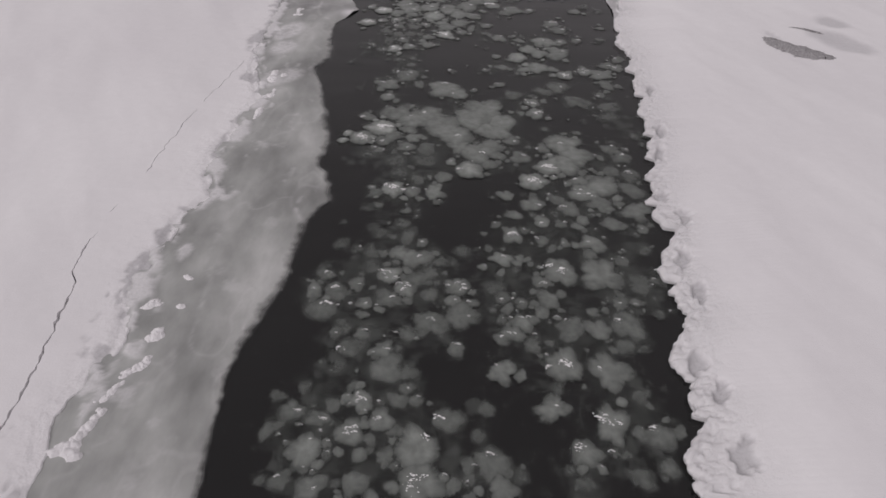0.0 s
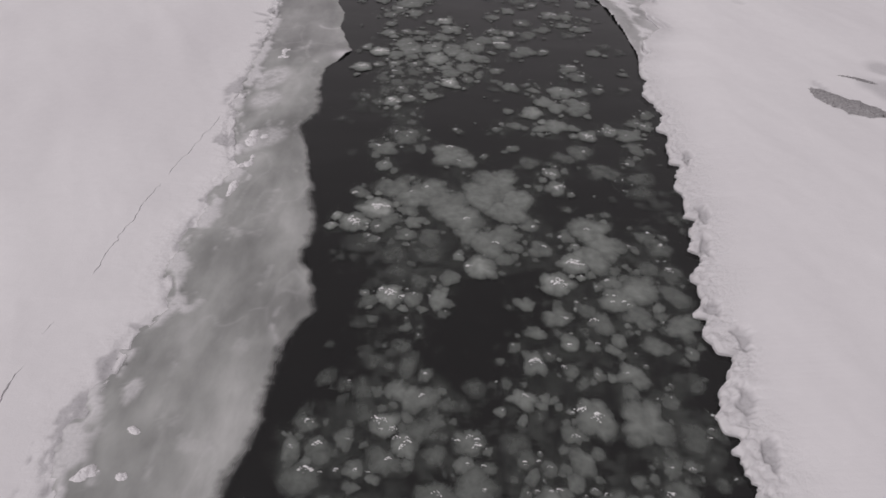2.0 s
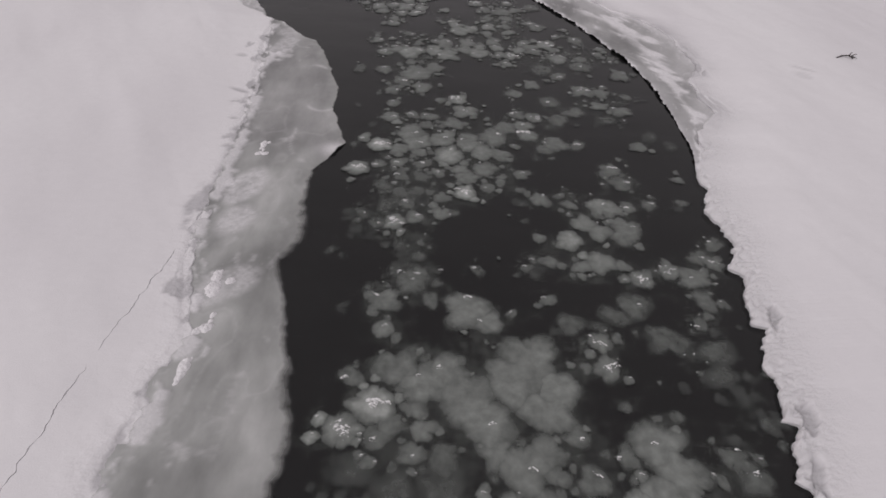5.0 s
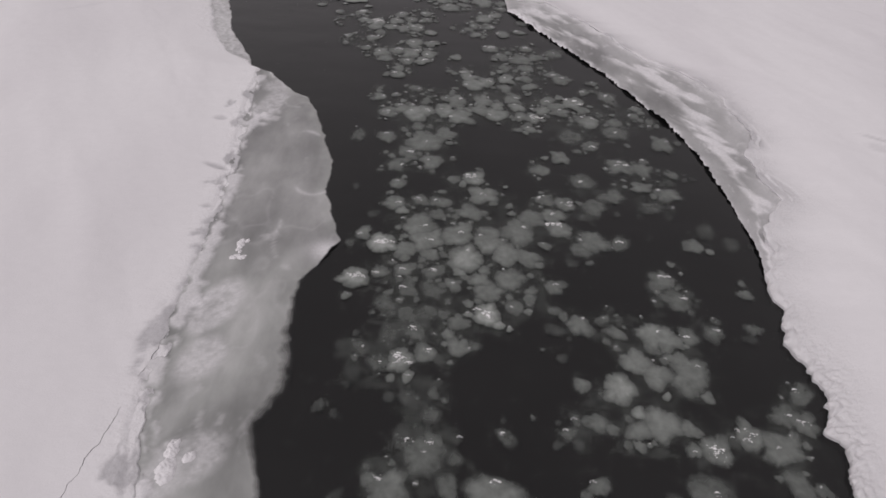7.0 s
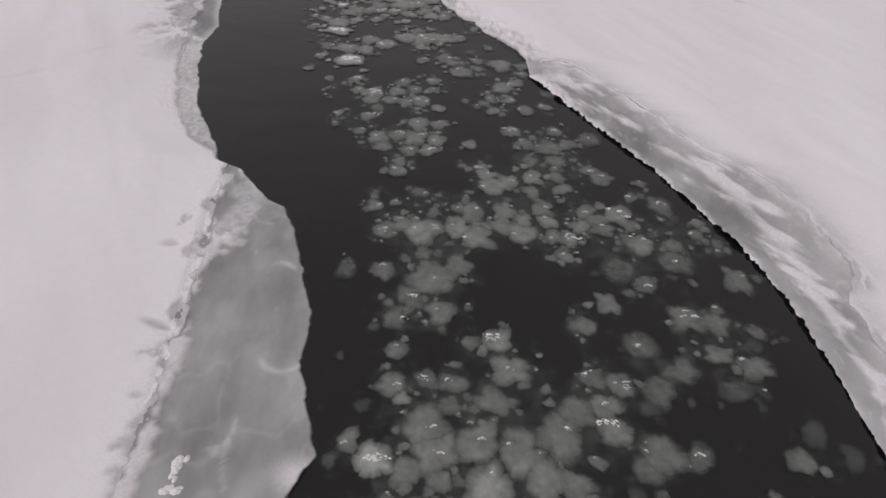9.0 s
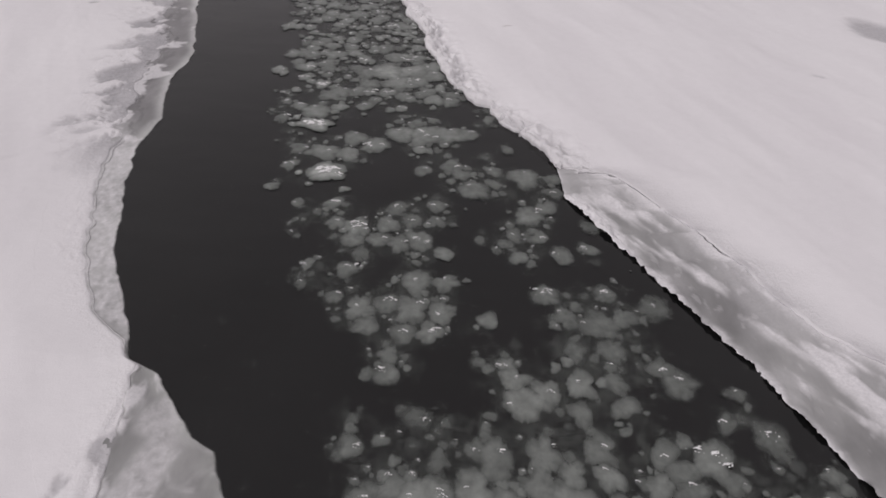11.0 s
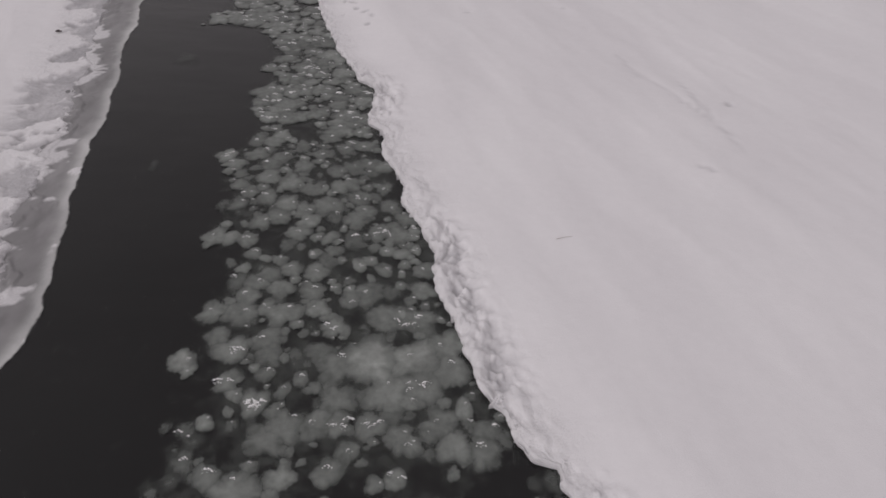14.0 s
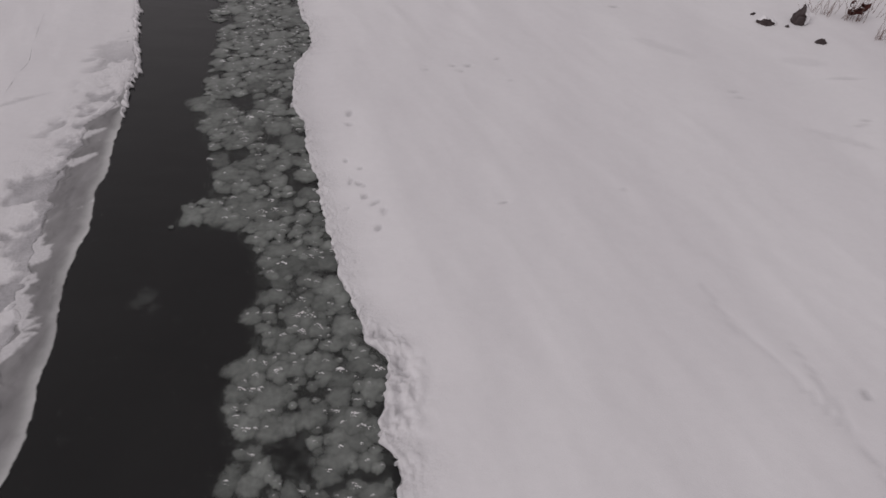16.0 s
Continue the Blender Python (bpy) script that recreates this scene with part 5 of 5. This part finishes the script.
# the countless smaller pans, and their crumbs, as loose stuff
pts, faces, thick, cpts, cfaces = [], [], [], [], []
small = [pan_points(50 + k, 5, 22) for k in range(16)]
for k, (x, y, r, peak, frost) in enumerate(joined):
    p, f, t = small[k % 16]
    a, z0 = rng.uniform(0, 6.283), 0.003 + 0.012 * peak + 0.002 * rng.random()
    wide = r * (1.13 + 0.14 * float(step(25, 29, y)))
    c, s = math.cos(a) * wide, math.sin(a) * wide
    base = len(pts)
    pts += [(x + c * u - s * v, y + s * u + c * v, z0 + 0.16 * (0.4 + 0.6 * peak) * w) for u, v, w in p]
    faces += [tuple(i + base for i in g) for g in f]
    thick += [peak * h for h in t]
    for _ in range(frost):
        p, f = speckles[rng.randrange(12)]
        base, q = len(cpts), max(r, 0.07) * rng.uniform(0.2, 0.45)
        ox, oy = rng.gauss(0, 0.3) * r, rng.uniform(-0.1, 0.55) * r
        cpts += [(x + ox + q * u, y + oy + q * v, z0 + 0.014 + q * w) for u, v, w in p]
        cfaces += [tuple(i + base for i in g) for g in f]
slush = tagged(new("drifting_slush", mesh_of("drifting_slush", pts, faces, M_FLOE, thick)), "small grey pans of slush ice crowding the dark water", "slush ice", kind="stuff")
crumbs = tagged(new("frost_crumbs", mesh_of("frost_crumbs", cpts, cfaces, M_CRUST, smooth=False)), "white frosted crumbs", kind="stuff")
crumbs.parent = slush


# dim slush hanging just under the surface between the pans
def murk():
    y = np.arange(2.0, 54.0, 0.06)[:, None]
    left, right = ice_left(y) - 0.05, ice_right(y) + 0.03
    x = left + (right - left) * np.linspace(0, 1, 90)[None, :]
    yy = y + 0 * x
    much = 0 * x
    for cx, cy, r, peak, frost in placed:
        lo, hi = np.searchsorted(y[:, 0], (cy - 1.2, cy + 1.2))
        cut = slice(lo, hi)
        d = np.hypot(x[cut] - cx, yy[cut] - cy)
        much[cut] = much[cut] + min(1.0, 0.3 + peak) * np.exp(-((d / (1.25 * r + 0.13)) ** 2))
    much = np.clip(0.26 * much - 0.10, 0, 0.5)
    drift = np.minimum((x - along(DRIFT_EDGE, yy) - 0.12 * fbm(yy / 0.3, 3.3)) / 0.6 + 0.2, 1) * step(26.2, 27.6, yy + 0.9 * fbm(x / 0.7, yy / 0.7))
    drift = drift * np.clip(0.3 - 0.6 * fbm(x / 0.7 + 40, yy / 0.7) + 0.3 * step(33, 36, yy), 0.05, 0.8)
    return sheet("sunken_slush", x, yy, 0 * x + 0.001, M_MURK, thick=np.clip(np.maximum(much, drift), 0, 1))


tagged(murk(), "dim cloudy slush just under the dark water", "slush ice", kind="stuff")


# ---- things lying on the snow ----
def part(name, bm, mat, parent, label=""):
    mesh = bpy.data.meshes.new(name)
    bm.to_mesh(mesh)
    bm.free()
    mesh.materials.append(mat)
    mesh.polygons.foreach_set("use_smooth", np.ones(len(mesh.polygons), bool))
    mesh.attributes.new("crust", "FLOAT", "POINT").data.foreach_set("value", np.full(len(mesh.vertices), 0.1, np.float32))
    ob = new(name, mesh)
    ob.parent = parent
    return tagged(ob, label)


def lump(seed, size, rough=0.35, cut=None):
    """A rugged boulder or clod, its base flattened."""
    bm = bmesh.new()
    bmesh.ops.create_icosphere(bm, subdivisions=4, radius=1.0)
    for v in bm.verts:
        d = 1 + rough * noise.noise(v.co * 1.3 + Vector((seed * 3.1, seed, 0))) + 0.5 * rough * noise.noise(v.co * 3.2 + Vector((seed, 0, seed)))
        v.co = Vector((v.co.x * size[0], v.co.y * size[1], max(v.co.z, -0.35) * size[2])) * d
    for v in bm.verts:
        v.co *= 1 + rough * (0.45 * noise.noise(v.co * 9.0 + Vector((0, seed, 0))) + 0.25 * noise.noise(v.co * 22.0 + Vector((seed, 0, 0))))
    if cut:
        bmesh.ops.delete(bm, geom=[v for v in bm.verts if not cut(v.co)], context="VERTS")
    return bm


def empty(name, m, label, category, group=""):
    ob = new(name)
    ob.matrix_world = m
    return tagged(ob, label, category, group)


def boulder(x, y, z, size, turn, seed, capped=True, side=0.0):
    ob = empty("boulder", pose(x, y, z, 0, 0, turn), "dark wet boulder" + (" half buried under a cap of snow" if capped else " bare on the snow"), "boulder", "boulders on the bank")
    part("rock", lump(seed, size), M_ROCK, ob)
    if capped:
        over = tuple(s * 1.07 for s in size)
        part("snow_cap", lump(seed, over, cut=lambda c: c.z > 0.05 * size[2] and (0.7 + side) * c.x + (0.9 - 0.6 * side) * c.y + (0.8 - 0.8 * side) * c.z > 0.12 * size[0] + 0.05 * math.sin(14 * c.x + 9 * c.z)), M_SNOW, ob, "white snow cap")
    return ob


boulder(6.95, 47.25, 0.16, (0.27, 0.22, 0.20), 10, 3)
boulder(6.75, 47.85, 0.17, (0.17, 0.12, 0.10), 35, 16)
boulder(8.0, 47.4, 0.18, (0.25, 0.22, 0.46), -8, 5, True, 1.0)
boulder(8.15, 46.1, 0.18, (0.16, 0.13, 0.11), 30, 8, False)
boulder(10.35, 48.4, 0.18, (0.17, 0.13, 0.12), 0, 12, False)


def clod(name, x, y, z, r, seed, mat, label):
    ob = part(name, lump(seed, (r * 1.3, r, r * 0.7), 0.5), mat, None, label)
    ob.matrix_world = pose(x, y, z, 0, 0, seed * 40)
    return tagged(ob, category=name.replace("_", " "))


clod("small_stone", 9.08, 28.96, 0.20, 0.10, 22, M_ROCK, "brown stone beside a bare icy patch")
clod("small_stone", -10.46, 36.47, 0.15, 0.04, 23, M_ROCK, "small dark stone lying on the snow")
clod("small_stone", 7.55, 47.1, 0.20, 0.06, 24, M_ROCK, "small dark stone beside a boulder")


def tube(bm, points, radii, sides=5):
    rings = []
    for k, (p, r) in enumerate(zip(points, radii)):
        p = Vector(p)
        d = (Vector(points[min(k + 1, len(points) - 1)]) - Vector(points[max(k - 1, 0)])).normalized()
        a = d.orthogonal().normalized()
        b = d.cross(a)
        rings.append([bm.verts.new(p + r * (math.cos(t) * a + math.sin(t) * b)) for t in (2 * math.pi * i / sides for i in range(sides))])
    for one, two in zip(rings, rings[1:]):
        for i in range(sides):
            bm.faces.new((one[i], one[(i + 1) % sides], two[(i + 1) % sides], two[i]))
    bm.faces.new(rings[-1])
    bm.faces.new(rings[0][::-1])


def stalk_mesh(seed):
    r0, bm = random.Random(seed), bmesh.new()
    lean, bend = r0.uniform(-0.15, 0.2), r0.uniform(-0.25, 0.35)
    pts = [(lean * f + bend * f**3, 0.1 * math.sin(3 * f + seed), f) for f in (0, 0.2, 0.4, 0.6, 0.8, 1.0)]
    tube(bm, pts, (0.009, 0.0085, 0.008, 0.007, 0.005, 0.002))
    mesh = bpy.data.meshes.new("stalk")
    bm.to_mesh(mesh)
    bm.free()
    mesh.materials.append(M_STALK)
    return mesh


STALKS = [stalk_mesh(k) for k in range(8)]


def reed_clump(x, y, z, count, tall, spread, seed, label):
    r0 = random.Random(seed)
    ob = empty("reed_clump", pose(x, y, z), label, "reeds", "reeds on the bank")
    for k in range(count):
        s = new("stalk", STALKS[r0.randrange(8)])
        s.parent = ob
        h = tall * r0.uniform(0.55, 1.15)
        s.matrix_local = pose(r0.gauss(0, spread), r0.gauss(0, 0.5 * spread), 0, r0.uniform(-8, 8), r0.uniform(-8, 8), r0.uniform(0, 360)) @ Matrix.Diagonal((0.6, 0.6, h, 1))
    return ob


def leaf_part(parent, seed):
    r0, bm = random.Random(seed), bmesh.new()
    for k in range(6):
        f = k / 5
        w = 0.09 * math.sin(math.pi * (0.12 + 0.85 * f))
        for side in (-1, 0, 1):
            bm.verts.new((side * w, 0.30 * f, 0.05 * math.sin(4 * f + seed) - 0.04 * abs(side) + 0.05 * side * f))
    bm.verts.ensure_lookup_table()
    for k in range(5):
        for s in (0, 1):
            bm.faces.new([bm.verts[i] for i in (3 * k + s, 3 * k + s + 1, 3 * k + s + 4, 3 * k + s + 3)])
    bmesh.ops.solidify(bm, geom=bm.faces[:], thickness=0.006)
    ob = part("leaf", bm, M_LEAF, parent, "withered red-brown leaf")
    ob.matrix_local = pose(r0.gauss(0, 0.10), r0.gauss(0, 0.07), r0.uniform(0.3, 0.62), r0.uniform(-60, 60), r0.uniform(-60, 60), r0.uniform(0, 360))


reed_clump(8.7, 48.2, 0.18, 10, 0.55, 0.16, 1, "sparse dry brown reeds standing in the snow")
reed_clump(9.1, 48.0, 0.18, 14, 0.65, 0.12, 2, "dry brown reeds standing in the snow")
red = reed_clump(9.7, 47.7, 0.18, 30, 0.7, 0.18, 3, "thick clump of dry reeds with withered red leaves")
for k in range(7):
    leaf_part(red, 40 + k)
reed_clump(10.3, 48.4, 0.18, 18, 0.75, 0.30, 4, "dry brown reeds standing in the snow")
reed_clump(11.1, 47.9, 0.18, 14, 0.6, 0.22, 6, "sparse dry brown reeds standing in the snow")
reed_clump(9.95, 46.4, 0.18, 16, 0.6, 0.14, 5, "dry brown reeds bent over the snow")


def twig(x, y, z, turn, points, radius, side, label, mat=M_TWIG):
    bm = bmesh.new()
    tube(bm, points, [radius * (1 - 0.6 * k / len(points)) for k in range(len(points))])
    ob = part("fallen_twig", bm, mat, None, label)
    ob.matrix_world = pose(x, y, z, 0, 0, turn)
    tagged(ob, category="twig")
    for p, q in side:
        bm = bmesh.new()
        tube(bm, (p, [(a + b) / 2 + 0.01 for a, b in zip(p, q)], q), (radius * 0.6, radius * 0.5, radius * 0.3))
        part("side_shoot", bm, mat, ob)


twig(8.22, 18.5, 0.25, 15, [(0, 0, 0), (0.10, 0.06, 0.03), (0.26, 0.09, 0.05), (0.42, 0.06, 0.06), (0.5, -0.02, 0.03)], 0.02,
     [((0.42, 0.06, 0.06), (0.52, 0.10, 0.10)), ((0.45, 0.03, 0.05), (0.56, 0.00, 0.10)), ((0.40, 0.06, 0.06), (0.44, -0.06, 0.02)), ((0.46, 0.02, 0.05), (0.55, -0.05, 0.02))], "dark forked twig fallen on the snow")
twig(0.0, 30.1, 0.19, 8, [(0, 0, 0), (0.15, 0.02, 0.01), (0.38, 0.03, 0.0)], 0.0025, [], "thin straw lying on the snow", M_STALK)
twig(5.99, 43.54, 0.20, -68, [(0, 0, 0), (0.3, 0.02, 0.01), (0.6, -0.02, 0.01), (0.9, 0.03, 0.0)], 0.005, [], "long thin stick lying on the snow")


# ---- a crusted slab of ice bared by the wind on the right bank ----
def ice_slab(x, y, z, long, wide, turn, bend, seed):
    """A curved wedge: its broken grey face towards the river, its back drifted over."""
    r0, bm, rows, cols = random.Random(seed), bmesh.new(), 60, 12
    grid_verts = []
    for i in range(rows):
        f = i / (rows - 1) * 2 - 1
        line = []
        for j in range(cols):
            v = j / (cols - 1)
            w = wide * math.sqrt(max(0.0, 1 - f * f)) * (0.7 + 0.3 * noise.noise((5 * f + seed, 0.0, 2.0)))
            jag = 0.03 * noise.noise((14 * f + seed, 5 * v, 0.0)) + 0.02 * r0.uniform(-1, 1)
            up = 0.10 * math.sin(math.pi * min(1.0, 0.08 + 0.75 * v)) * (1 - f * f) ** 0.5 + 0.018 * noise.noise((22 * f, 9 * v, seed)) + 0.008 * r0.uniform(-1, 1)
            line.append(bm.verts.new((long * f + jag, (v - 0.5) * w + bend * (f * f - 0.4) + jag, up - 0.02)))
        grid_verts.append(line)
    for one, two in zip(grid_verts, grid_verts[1:]):
        for j in range(cols - 1):
            bm.faces.new((one[j], two[j], two[j + 1], one[j + 1]))
    ob = part("ice_slab", bm, M_GRIT, None, "curved slab of gritty grey ice bared in the snow")
    ob.matrix_world = pose(x, y, z, 0, 0, turn)
    tagged(ob, category="ice slab")


ice_slab(7.75, 12.82, 0.20, 0.85, 0.75, -40, 0.2, 3)
ice_slab(8.35, 13.85, 0.17, 0.45, 0.12, -25, 0.04, 4)


# ---- ridges of crumbled snow on the shore ice ----
def snow_ridge(long, wide, seed):
    """A low, broken ridge of worn lumps, highest along its middle and thinning out to nothing at its foot."""
    r0, bm = random.Random(seed), bmesh.new()
    lumps = []
    for k in range(max(3, int(long / 0.022))):
        f = r0.uniform(-1, 1)
        lumps.append((long * f, wide * r0.uniform(-0.5, 0.5) + 0.5 * wide * math.sin(3 * f + seed), wide * r0.uniform(0.4, 0.9) * (1.15 - 0.6 * abs(f))))
    rows, cols, verts = 70, 34, {}
    for i in range(rows):
        for j in range(cols):
            x, y = (2 * i / (rows - 1) - 1) * (long + 1.4 * wide), (2 * j / (cols - 1) - 1) * 2.2 * wide
            high = max(r * (0.55 - 0.6 * (((x - p) / (1.5 * r)) ** 2 + ((y - q) / r) ** 2)) for p, q, r in lumps)
            high += 0.22 * wide * noise.noise((9 * x / wide * 0.2 + seed, 9 * y / wide * 0.2, 0.0)) + 0.10 * wide * noise.noise((x / wide * 5 + seed, y / wide * 5, 4.0))
            verts[i, j] = bm.verts.new((x, y, max(high, -0.02)))
    for i in range(rows - 1):
        for j in range(cols - 1):
            corners = [verts[i, j], verts[i + 1, j], verts[i + 1, j + 1], verts[i, j + 1]]
            if max(v.co.z for v in corners) > -0.02:
                bm.faces.new(corners)
    bmesh.ops.delete(bm, geom=[v for v in bm.verts if not v.link_faces], context="VERTS")
    return bm


for k, (x, y, long, wide, turn) in enumerate([(-3.62, 4.12, 0.22, 0.07, 55), (-3.77, 3.80, 0.30, 0.06, 62), (-3.84, 3.35, 0.22, 0.08, 60), (-3.54, 4.62, 0.12, 0.08, 30),
                                              (-3.96, 3.05, 0.15, 0.10, 10), (-3.38, 5.07, 0.05, 0.05, 0), (-3.78, 5.12, 0.12, 0.08, 40), (-3.45, 5.6, 0.06, 0.05, 0),
                                              (-3.6, 11.5, 0.12, 0.06, 60), (-3.55, 9.9, 0.22, 0.08, 65), (-3.68, 14.75, 0.14, 0.08, 70), (-3.5, 11.3, 0.18, 0.10, 50),
                                              (-3.66, 14.5, 0.09, 0.07, 20), (-4.25, 16.2, 0.16, 0.05, 75), (-3.5, 10.6, 0.25, 0.07, 62)]):
    ob = part("snow_clod", snow_ridge(long, wide, 60 + k), M_SNOW, None, "long ridge of crumbled white snow on grey ice" if long > 0.14 else "small clod of white snow on grey ice")
    ob.matrix_world = pose(x, y, 0.04, 0, 0, turn)
    tagged(ob, category="snow clod", group="snow clods on the shore ice")


# ---- broken, pointed plates of crust along the right margin ----
def crust_plate(pts, faces, x, y, z, length, width, turn, r0):
    """A jagged wedge of snow crust, thick at its root and pointed at its free end."""
    a = radians(turn)
    dx, dy = math.cos(a), math.sin(a)
    base, rows, k = len(pts), 10, r0.uniform(0, 90)
    bend = r0.uniform(-0.25, 0.25)
    for i in range(rows):
        f = i / (rows - 1)
        half = width * (1 - f) ** 0.75 * (0.9 + 0.35 * f)
        for v, low in ((-1, 1), (-1, 0), (-0.6, 0), (-0.2, 0), (0.2, 0), (0.6, 0), (1, 0), (1, 1)):
            jag = 1 + 0.30 * noise.noise((f * 7 + k, v * 2, 1.0)) + 0.16 * r0.uniform(-1, 1)
            u, w = f * length * (1 + 0.05 * r0.uniform(-1, 1)), half * v * jag + bend * length * f * f
            up = -0.09 if low else 0.035 * (1 - v * v) - 0.035 * f + 0.03 * noise.noise((f * 5 + k, v * 3, 4.0)) + 0.014 * r0.uniform(-1, 1)
            pts.append((x + u * dx - w * dy, y + u * dy + w * dx, z + up))
    for i in range(rows - 1):
        for j in range(7):
            p = base + 8 * i + j
            faces.append((p, p + 8, p + 9, p + 1))


r0, pts, faces, y = random.Random(5), [], [], 24.7
while y < 50:
    big = 0.5 if y < 36 else 0.42
    reach = r0.uniform(0.16, 0.34) * big
    crust_plate(pts, faces, float(ice_right(y)) + 0.7 * reach, y + 0.55 * reach, 0.09 + r0.uniform(-0.02, 0.02), reach * 1.2, reach * r0.uniform(0.3, 0.5), r0.uniform(215, 268), r0)
    y += r0.uniform(0.25, 0.7)
y = 41.2
while y < 51:
    reach = r0.uniform(0.08, 0.2)
    crust_plate(pts, faces, float(ice_left(y)) - 0.5 * reach, y + 0.5 * reach, 0.08 + r0.uniform(-0.02, 0.02), reach * 1.25, reach * r0.uniform(0.3, 0.5), r0.uniform(285, 335), r0)
    y += r0.uniform(0.10, 0.3)
fringe = tagged(new("broken_crust", mesh_of("broken_crust", pts, faces, M_SNOW, smooth=False)), "jagged white plates of snow crust along the water", "snow crust", kind="stuff")
fringe.data.attributes.new("crust", "FLOAT", "POINT").data.foreach_set("value", np.full(len(pts), 0.9, np.float32))
